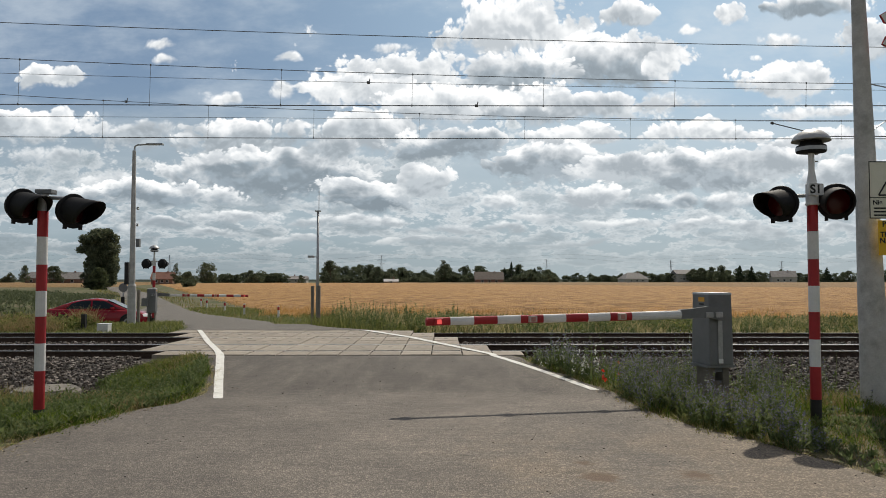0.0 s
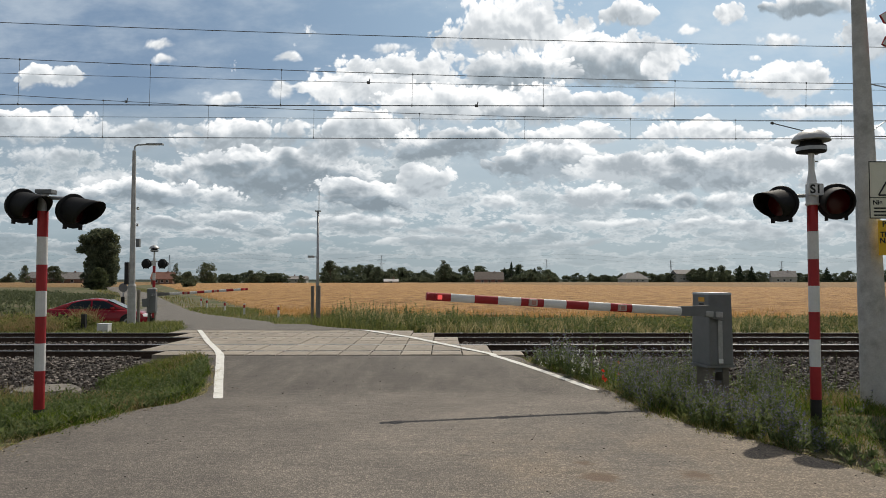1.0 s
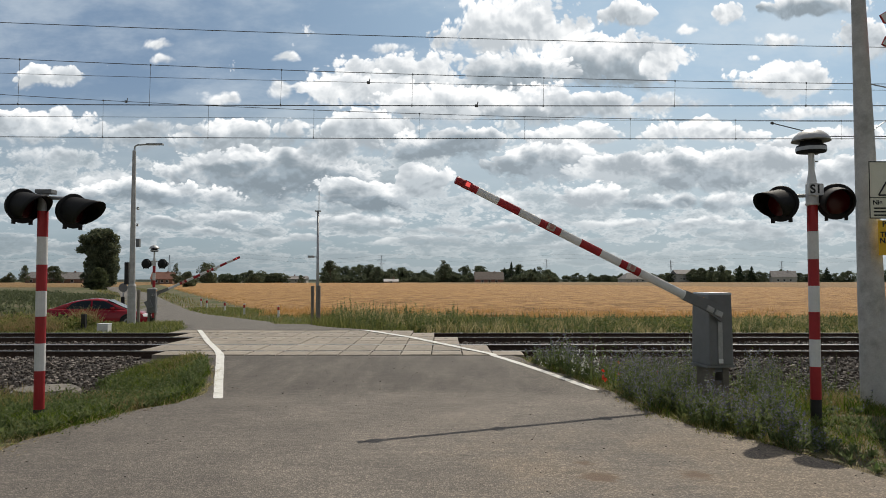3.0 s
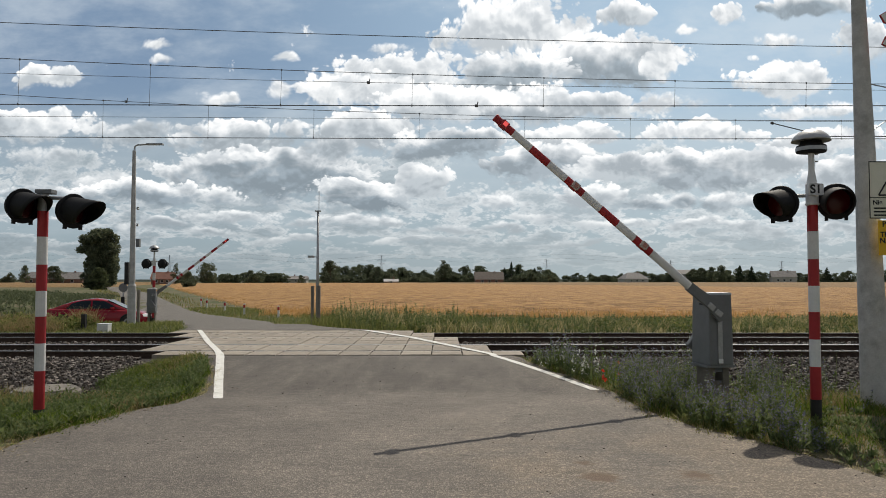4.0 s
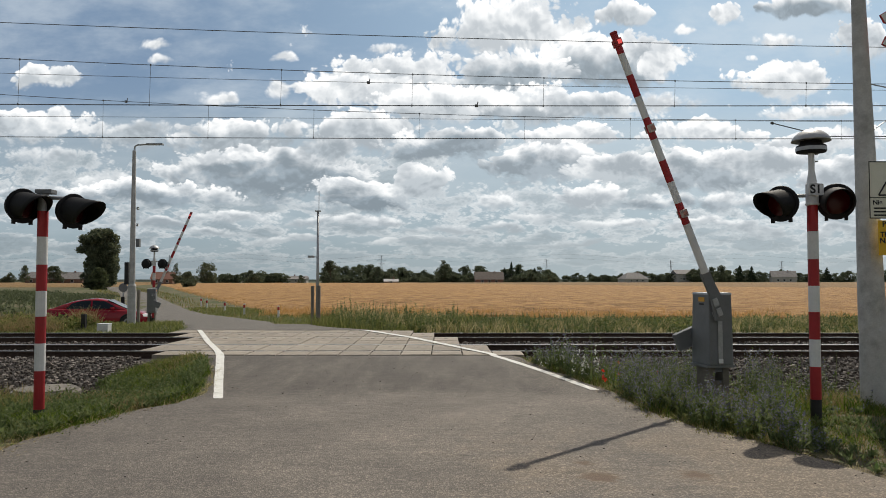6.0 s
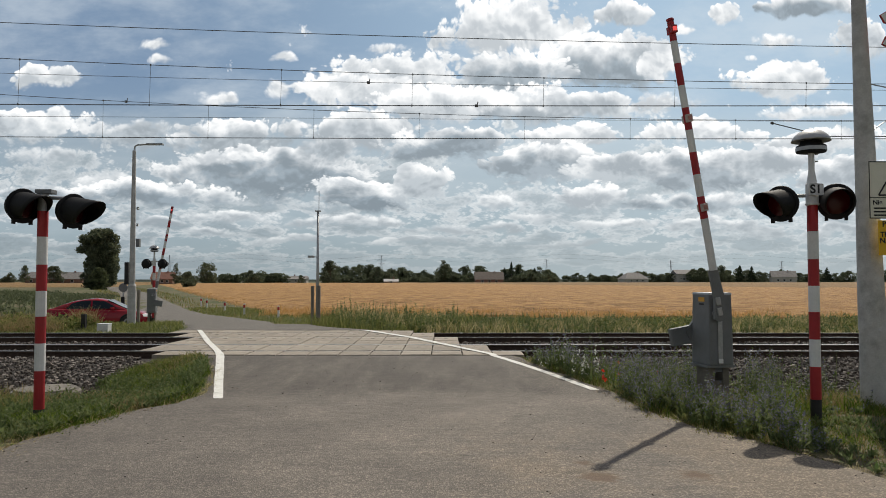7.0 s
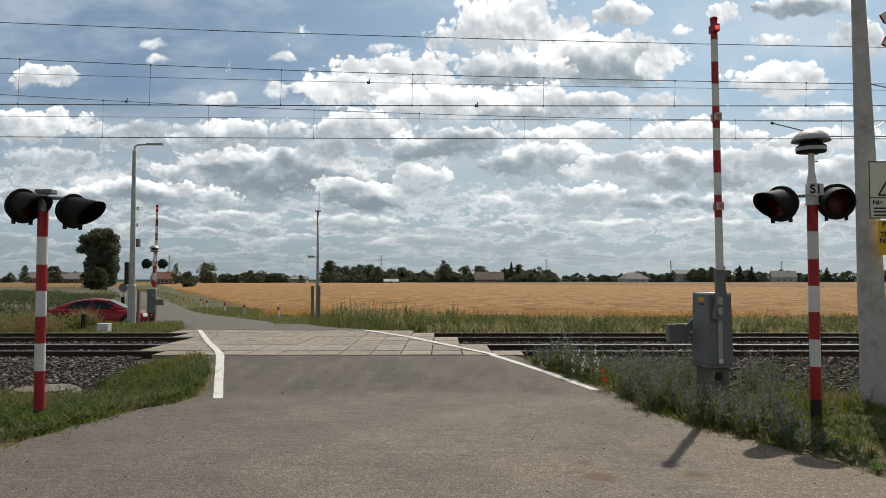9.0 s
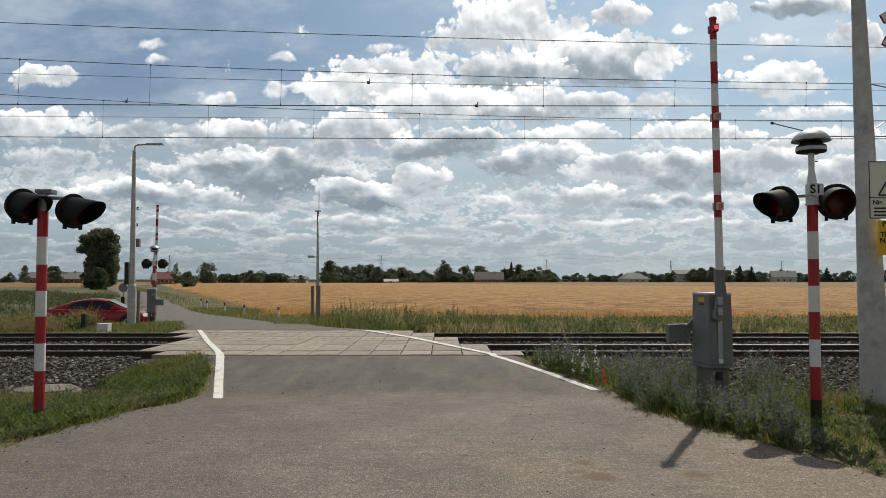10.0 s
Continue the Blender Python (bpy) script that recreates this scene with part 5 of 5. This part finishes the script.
def build_pole_signs():
    """Signs strapped to the concrete pole; writing that is cut off or unclear is plain bars."""
    def bar(parent, x, z, w, h):
        part("print", box(w, 0.002, h, x=x, y=-0.0065, z=z), INK, parent, "black print")
    s, p = build_notice("warning_notice", 6.072, 2.407, 0.62, 0.66, SIGN, "pale notice with a black-edged warning triangle")
    for bx, bz, bw, bh in ((0, 0.0, 0.62, 0.012), (0, 0.648, 0.62, 0.012), (0, 0.235, 0.62, 0.01)):
        bar(s, bx, bz, bw, bh)
    part("border", box(0.012, 0.002, 0.66, x=-0.304, y=-0.0065), INK, s, "black border")
    tri = bmesh.new()
    pts = [(-0.2, 0.27), (0.2, 0.27), (0.0, 0.61)]
    for i in range(3):
        (ax, az), (bx, bz) = pts[i], pts[(i + 1) % 3]
        tube([(ax, -0.008, az), (bx, -0.008, bz)], 0.009, 4, tri)
    part("triangle", tri, INK, s, "black warning triangle outline")
    text_part("lettering", "Nie", 0.075, s, pose(-0.215, -0.0065, 0.185, 90))
    for bz in (0.11, 0.07, 0.03):
        bar(s, -0.02, bz, 0.48, 0.018)
    s, p = build_notice("yellow_notice", 6.178, 1.916, 0.6, 0.4, YELLOW, "yellow notice with black capitals")
    for bz, size, words, bx in ((0.355, 0.085, "PR", -0.21), (0.235, 0.085, "TRA", -0.205), (0.165, 0.085, "NA", -0.23), (0.06, 0.12, "5", -0.16)):
        text_part("lettering", words, size, s, pose(bx, -0.0065, bz, 90))
    for bz in (0.355, 0.235, 0.165):
        bar(s, 0.1, bz - 0.03, 0.3, 0.05)


build_pole_signs()


# ---- distant pylons ----
def build_pylon(px, y, top):
    h = TOP(top, y)
    p = thing("power_pylon", bearing(px, y), y, land(0, y) - 0.1, "slender lattice power pylon far off", "pylon", group="power pylons")
    bm = bmesh.new()
    w = h * 0.09
    for sx in (-1, 1):
        for sy in (-1, 1):
            tube([(sx * w, sy * w, 0), (sx * w * 0.25, sy * w * 0.25, h * 0.6), (sx * 0.2, sy * 0.2, h)], 0.14, 4, bm)
    for k in range(9):
        a, b = k / 9, (k + 1) / 9
        wa, wb = w * (1 - 0.85 * a), w * (1 - 0.85 * b)
        tube([(-wa, -wa, h * a), (wb, -wb, h * b)], 0.1, 4, bm)
        tube([(wa, -wa, h * a), (-wb, -wb, h * b)], 0.1, 4, bm)
    part("lattice", bm, STEEL, p)
    for k, r in ((0.68, 0.13), (0.8, 0.17), (0.92, 0.11)):
        part("crossarm", tube([(-h * r, 0, h * k), (0, 0, h * k + 0.6), (h * r, 0, h * k)], 0.16, 4), STEEL, p)


for ppx, pd, ptop in ((675, 900, 452), (967, 1000, 459), (1187, 1000, 461), (1383, 1050, 463), (300, 800, 452)):
    build_pylon(ppx, pd, ptop)
for row, lift in ((455, 0), (462, 0)):
    pts = [(bearing(q, 950), 950, TOP(row, 950) - 0.82 + 3.0 * math.cos((q - 130) / 46.5)) for q in range(-100, 1700, 30)]
    tagged(part("power_line", tube(pts, 0.05, 4), WIRE), "thin power line strung between far pylons", "wire", group="power lines")


# ---- clouds ----
def build_cloud_backdrop():
    """A great vault of sky to the north: upright far off, level overhead, drifting west as a whole."""
    prof = [(3400, -30), (3400, 60), (3400, 140), (3400, 240), (3400, 340), (3350, 440), (3200, 540), (2900, 600), (2500, 630), (2100, 650), (1700, 660), (1350, 660), (1150, 660)]
    xs = np.linspace(-3300, 3300, 23)
    verts = [(x, y, z) for y, z in prof for x in xs]
    w = len(xs)
    faces = [(j * w + i, j * w + i + 1, (j + 1) * w + i + 1, (j + 1) * w + i) for j in range(len(prof) - 1) for i in range(w - 1)]
    m = bpy.data.materials.new("summer sky")
    m.use_nodes = True
    m.node_tree.nodes.clear()
    n = Nodes(m.node_tree)
    x, y, z = n.split(n.add("ShaderNodeTexCoord").outputs["Object"])
    u = n.math("DIVIDE", x, y)
    v = n.math("DIVIDE", n.math("SUBTRACT", z, 1.6), y)

    def place(du, dv, low, wide, seed):
        uu = n.math("ADD", u, du)
        vv = n.math("ADD", v, dv)
        return n.xyz(n.math("MULTIPLY", uu, wide), n.math("MULTIPLY", n.math("LOGARITHM", n.math("ADD", vv, low), 2.718), 1.35), seed)

    def puffs(p):
        """The cauliflower detail: rounded lumps on rounded lumps."""
        warp = n.vec("ADD", p, n.vec("MULTIPLY", n.noise(p, 6.0, 2.0, 0.5, out=1), (0.10, 0.09, 0.0)))
        total = n.math("MULTIPLY", n.math("SUBTRACT", n.noise(p, 7.0, 8.0, 0.56), 0.5), 0.6)
        for scale, weight in ((8.0, 0.26), (17.0, 0.20), (37.0, 0.17), (80.0, 0.10)):
            total = n.math("MULTIPLY_ADD", n.math("SUBTRACT", 0.42, n.voronoi(warp, scale)), weight, total)
        return total

    def lit(relief, shade, grey):
        white = n.mix(relief, (0.80, 0.835, 0.865), (1.16, 1.16, 1.15))
        dull = n.mix(relief, tuple(c * 0.88 for c in grey), tuple(c * 1.16 for c in grey))
        return n.mix(shade, white, dull)

    near = place(0.0, 0.0, 0.22, 2.6, 3.7)
    lumps = puffs(near)
    swell = n.math("SUBTRACT", n.noise(near, 5.0, 3.0, 0.5), n.noise(place(0.006, 0.016, 0.22, 2.6, 3.7), 5.0, 3.0, 0.5))
    grain = n.math("SUBTRACT", lumps, puffs(place(0.0024, 0.006, 0.22, 2.6, 3.7)))
    relief = n.step(n.math("MULTIPLY_ADD", swell, 1.5, grain), -0.17, 0.17)
    far = place(0.0, 0.0, 0.10, 3.4, 9.2)
    far_lumps = puffs(far)
    far_relief = n.step(n.math("SUBTRACT", far_lumps, puffs(place(0.0024, 0.005, 0.10, 3.4, 9.2))), -0.18, 0.18)
    sway = n.noise(near, 3.4, 3.0, 0.55, out=1)
    su, sv, _ = n.split(n.vec("MULTIPLY", n.vec("SUBTRACT", sway, (0.5, 0.5, 0.5)), (0.09, 0.05, 0.0)))
    wu, wv = n.math("ADD", u, su), n.math("ADD", v, sv)

    side = n.step(u, -0.45, 0.35)
    top = n.mix(side, (0.20, 0.295, 0.435), (0.41, 0.56, 0.71))
    out = n.mix(n.step(v, 0.02, 0.30), (0.42, 0.53, 0.585), top)
    # thin high veil
    veil = n.math("MULTIPLY", n.step(n.noise(n.vec("MULTIPLY", near, (0.7, 1.6, 1.0)), 2.6, 6.0, 0.6), 0.42, 0.75), 0.5)
    out = n.mix(veil, out, (0.70, 0.77, 0.82))
    # the crowd of small far heaps towards the horizon
    crowd = n.math("ADD", n.math("MULTIPLY", n.math("SUBTRACT", n.noise(n.vec("MULTIPLY", far, (1.0, 1.7, 1.0)), 2.6, 2.0, 0.5), 0.5), 1.7), n.step(v, 0.24, 0.15, -0.35, 0.18))
    d = n.math("ADD", crowd, far_lumps)
    out = n.mix(n.step(d, -0.03, 0.15), out, lit(far_relief, n.step(d, 0.04, 0.34), (0.385, 0.45, 0.495)))
    out = n.mix(n.math("MULTIPLY", n.step(v, 0.25, 0.19), n.step(v, 0.04, 0.12, 0.25, 0.5)), out, n.mix(side, (0.385, 0.455, 0.50), (0.62, 0.695, 0.735)))
    # single heaps: white where thin and on top, grey below
    body = n.math("MULTIPLY_ADD", lumps, 2.3, 0.95)
    for cu, cv, ru, up, down, grey in HIGH_HEAPS + SMALL_PUFFS + MIDDLE_HEAPS + LOW_HEAPS + FAR_ROWS:
        a = n.math("MULTIPLY_ADD", wu, 1 / ru, -cu / ru)
        under = n.math("MULTIPLY_ADD", wv, -1 / down, cv / down)
        b = n.math("MAXIMUM", under, n.math("MULTIPLY_ADD", wv, 1 / up, -cv / up))
        d = n.math("SUBTRACT", body, n.math("MULTIPLY_ADD", b, b, n.math("MULTIPLY", a, a)))
        low = n.math("MULTIPLY_ADD", n.math("MAXIMUM", under, -1.0), 0.55, n.math("MULTIPLY", d, 0.5))
        shade = n.math("MULTIPLY", n.step(n.math("MULTIPLY_ADD", swell, -1.2, low), -0.30, 0.42), min(1.0, 0.22 + grey))
        out = n.mix(n.step(d, -0.02, n.math("MULTIPLY_ADD", n.math("MAXIMUM", under, 0.0), 0.75, 0.20 if up > 0.02 else 0.7)), out, lit(relief, shade, (0.325, 0.385, 0.435)))
    out = n.mix(1.0, out, n.mix(n.step(v, 0.02, 0.24), (0.84, 0.86, 0.87), (1.0, 1.0, 1.0)), "MULTIPLY")
    out = n.mix(n.math("MULTIPLY", n.step(v, 0.10, 0.0), 0.78), out, n.mix(side, (0.285, 0.34, 0.365), (0.41, 0.47, 0.49)))
    em = n.add("ShaderNodeEmission")
    n.put(em.inputs[0], out), n.put(em.inputs[1], 1.0)
    m.node_tree.links.new(em.outputs[0], n.add("ShaderNodeOutputMaterial").inputs[0])
    ob = sheet("cloud_backdrop", verts, faces, m)
    ob.data.polygons.foreach_set("use_smooth", [True] * len(faces))
    return tagged(ob, "blue summer sky with drifting white and grey cumulus", "sky", kind="structure")


# heaps of cloud: across, up, half width, reach upwards, reach downwards, greyness
HIGH_HEAPS = [(0.255, 0.359, 0.047, 0.021, 0.018, 0.50), (0.097, 0.331, 0.125, 0.072, 0.053, 0.25), (-0.058, 0.270, 0.125, 0.038, 0.038, 0.35), (0.225, 0.289, 0.113, 0.057, 0.045, 0.75),
    (0.093, 0.273, 0.113, 0.045, 0.042, 0.70), (0.308, 0.294, 0.039, 0.034, 0.034, 0.15), (0.063, 0.227, 0.181, 0.038, 0.023, 0.60), (0.214, 0.231, 0.098, 0.023, 0.023, 0.50),
    (0.515, 0.372, 0.083, 0.026, 0.021, 0.80), (0.395, 0.355, 0.036, 0.023, 0.018, 0.15), (0.576, 0.331, 0.042, 0.034, 0.060, 0.45), (0.466, 0.322, 0.042, 0.015, 0.011, 0.10),
    (0.470, 0.263, 0.087, 0.042, 0.024, 0.40), (0.304, 0.235, 0.068, 0.019, 0.017, 0.20), (0.508, 0.224, 0.113, 0.018, 0.012, 0.25)]
SMALL_PUFFS = [(-0.103, 0.250, 0.098, 0.034, 0.034, 0.30), (-0.013, 0.231, 0.113, 0.038, 0.034, 0.40), (-0.520, 0.268, 0.050, 0.021, 0.020, 0.30), (-0.381, 0.314, 0.032, 0.015, 0.010, 0.15), (-0.375, 0.293, 0.023, 0.009, 0.009, 0.15), (-0.311, 0.245, 0.033, 0.014, 0.010, 0.20),
    (-0.220, 0.254, 0.024, 0.015, 0.015, 0.15), (-0.209, 0.291, 0.026, 0.011, 0.009, 0.05), (-0.079, 0.307, 0.033, 0.014, 0.012, 0.10), (0.331, 0.335, 0.017, 0.011, 0.009, 0.05),
    (0.429, 0.300, 0.014, 0.008, 0.006, 0.00)]
MIDDLE_HEAPS = [(-0.545, 0.204, 0.098, 0.029, 0.030, 0.50), (-0.413, 0.199, 0.091, 0.018, 0.030, 0.60), (-0.269, 0.193, 0.113, 0.026, 0.042, 0.60), (-0.103, 0.197, 0.091, 0.034, 0.034, 0.50),
    (0.010, 0.181, 0.106, 0.030, 0.034, 0.75), (0.168, 0.189, 0.091, 0.023, 0.017, 0.30), (0.349, 0.193, 0.098, 0.023, 0.018, 0.20), (0.523, 0.185, 0.098, 0.021, 0.023, 0.30),
    (-0.530, 0.166, 0.072, 0.020, 0.020, 0.60), (-0.224, 0.143, 0.174, 0.038, 0.049, 0.95), (-0.141, 0.171, 0.064, 0.020, 0.030, 0.60), (-0.296, 0.157, 0.054, 0.015, 0.012, 0.15),
    (0.138, 0.155, 0.094, 0.036, 0.032, 0.70), (0.229, 0.147, 0.068, 0.023, 0.024, 0.50)]
LOW_HEAPS = [(0.342, 0.138, 0.098, 0.036, 0.032, 0.65), (0.440, 0.158, 0.072, 0.027, 0.026, 0.50), (0.546, 0.139, 0.068, 0.026, 0.030, 0.50), (-0.454, 0.128, 0.057, 0.018, 0.015, 0.45),
    (-0.375, 0.113, 0.143, 0.024, 0.023, 0.80), (-0.103, 0.113, 0.091, 0.030, 0.027, 0.85), (-0.039, 0.128, 0.059, 0.036, 0.036, 0.50), (0.078, 0.100, 0.050, 0.020, 0.014, 0.60),
    (0.206, 0.110, 0.053, 0.024, 0.023, 0.40), (0.297, 0.101, 0.091, 0.017, 0.015, 0.70), (0.402, 0.098, 0.098, 0.020, 0.015, 0.60), (0.515, 0.101, 0.068, 0.018, 0.015, 0.50),
    (-0.541, 0.113, 0.060, 0.017, 0.014, 0.65), (-0.269, 0.082, 0.083, 0.015, 0.011, 0.35), (-0.164, 0.075, 0.068, 0.014, 0.011, 0.40)]
FAR_ROWS = [(-0.496, 0.082, 0.053, 0.012, 0.008, 0.60), (-0.390, 0.071, 0.068, 0.012, 0.008, 0.55), (-0.300, 0.060, 0.053, 0.009, 0.006, 0.50), (-0.088, 0.077, 0.060, 0.014, 0.009, 0.35),
    (-0.005, 0.062, 0.068, 0.012, 0.008, 0.30), (0.078, 0.067, 0.045, 0.011, 0.008, 0.40), (0.138, 0.080, 0.057, 0.014, 0.009, 0.40), (0.236, 0.071, 0.060, 0.012, 0.008, 0.35),
    (0.327, 0.073, 0.060, 0.012, 0.008, 0.40), (0.417, 0.067, 0.068, 0.012, 0.008, 0.40), (0.523, 0.063, 0.068, 0.012, 0.008, 0.40), (-0.043, 0.047, 0.083, 0.009, 0.006, 0.30),
    (0.168, 0.048, 0.091, 0.009, 0.006, 0.30), (-0.194, 0.052, 0.068, 0.009, 0.006, 0.40)]
cloud_backdrop = build_cloud_backdrop()


# ---- concrete panels of the crossing ----
def build_panels():
    deck = thing("crossing_deck", 0, 0, 0, "worn concrete panels laid between the rails", "crossing deck", kind="structure")
    rng = random.Random(8)
    # front, back, left end, right end
    rows = [(14.9, 15.62, -5.6, 1.36), (15.80, 17.10, -6.15, 0.95), (17.28, 18.28, -6.5, 0.45), (18.30, 19.32, -6.6, 0.33), (19.50, 20.80, -7.3, -0.31), (20.98, 21.85, -7.6, -0.99)]
    # dark bars added beside each rail to blacken the shaded flange grooves
    for k, (y, xa, xb) in enumerate(((15.7, -5.2, 1.0), (17.2, -6.05, 0.42), (19.4, -6.5, -0.2), (20.9, -7.1, -0.82))):
        part("rubber_strip", box(xb - xa, 0.03, 0.1, x=(xa + xb) / 2, y=y + 0.08, z=RAIL_Z - 0.115), BITUMEN, deck, "dark strip added for the shade in the rail groove")
        part("rubber_strip", box(xb - xa, 0.03, 0.1, x=(xa + xb) / 2, y=y - 0.08, z=RAIL_Z - 0.115), BITUMEN, deck, "dark strip added for the shade in the rail groove")
    pitch, start = 0.617, -0.23
    for y0, y1, xa, xb in rows:
        n0, n1 = round((xa - start) / pitch), round((xb - start) / pitch)
        bm = box(pitch - 0.022, y1 - y0, 0.14, bevel=0.012)
        me = bpy.data.meshes.new("panel")
        bm.to_mesh(me)
        bm.free()
        me.materials.append(PANEL)
        for i in range(n0, n1):
            p = new("panel", me)
            p.parent = deck
            p.matrix_basis = pose(start + pitch * (i + 0.5), (y0 + y1) / 2, RAIL_Z - 0.137 + rng.uniform(-0.004, 0.004), rng.uniform(-0.15, 0.15), rng.uniform(-0.3, 0.3), rng.uniform(-0.1, 0.1))
            if y1 - y0 > 0.9:
                part("lifting_eye", box(0.09, 0.05, 0.004, y=(y1 - y0) * 0.1, z=0.1392), BITUMEN, p, "small dark lifting socket")


build_panels()


# ---- what moves ----
NEAR_BOOM = [(0.0, -0.9), (0.4, -0.9), (0.6, -0.3), (0.8, 1.4), (1.0, 3.6), (1.2, 5.2), (1.5, 8.2), (1.8, 11.2), (2.1, 14.4), (2.4, 17.9), (2.7, 21.5), (3.3, 29.0), (3.8, 36.0), (4.1, 40.3), (4.5, 46.2), (4.8, 50.7), (5.1, 55.3), (5.4, 59.5), (5.7, 63.7), (6.3, 72.0), (6.8, 78.1), (7.0, 80.1), (7.2, 81.9), (7.4, 83.7), (7.6, 85.5), (7.8, 87.2), (8.0, 88.9), (8.2, 89.8), (8.4, 88.9), (8.6, 89.6), (8.8, 89.2), (9.0, 89.4), (10.0, 89.2)]
FAR_BOOM = NEAR_BOOM


def motions():
    near, far = boom_near.matrix_basis.copy(), boom_far.matrix_basis.copy()
    walk(boom_near, [(t, near @ pose(0, 0, 0, 0, a, 0)) for t, a in NEAR_BOOM])
    walk(boom_far, [(t, far @ pose(0, 0, 0, 0, a, 0)) for t, a in FAR_BOOM])
    walk(cloud_backdrop, [(0.0, pose(0, 0, 0)), (10.0, pose(-20.5, 0, 0))])


motions()
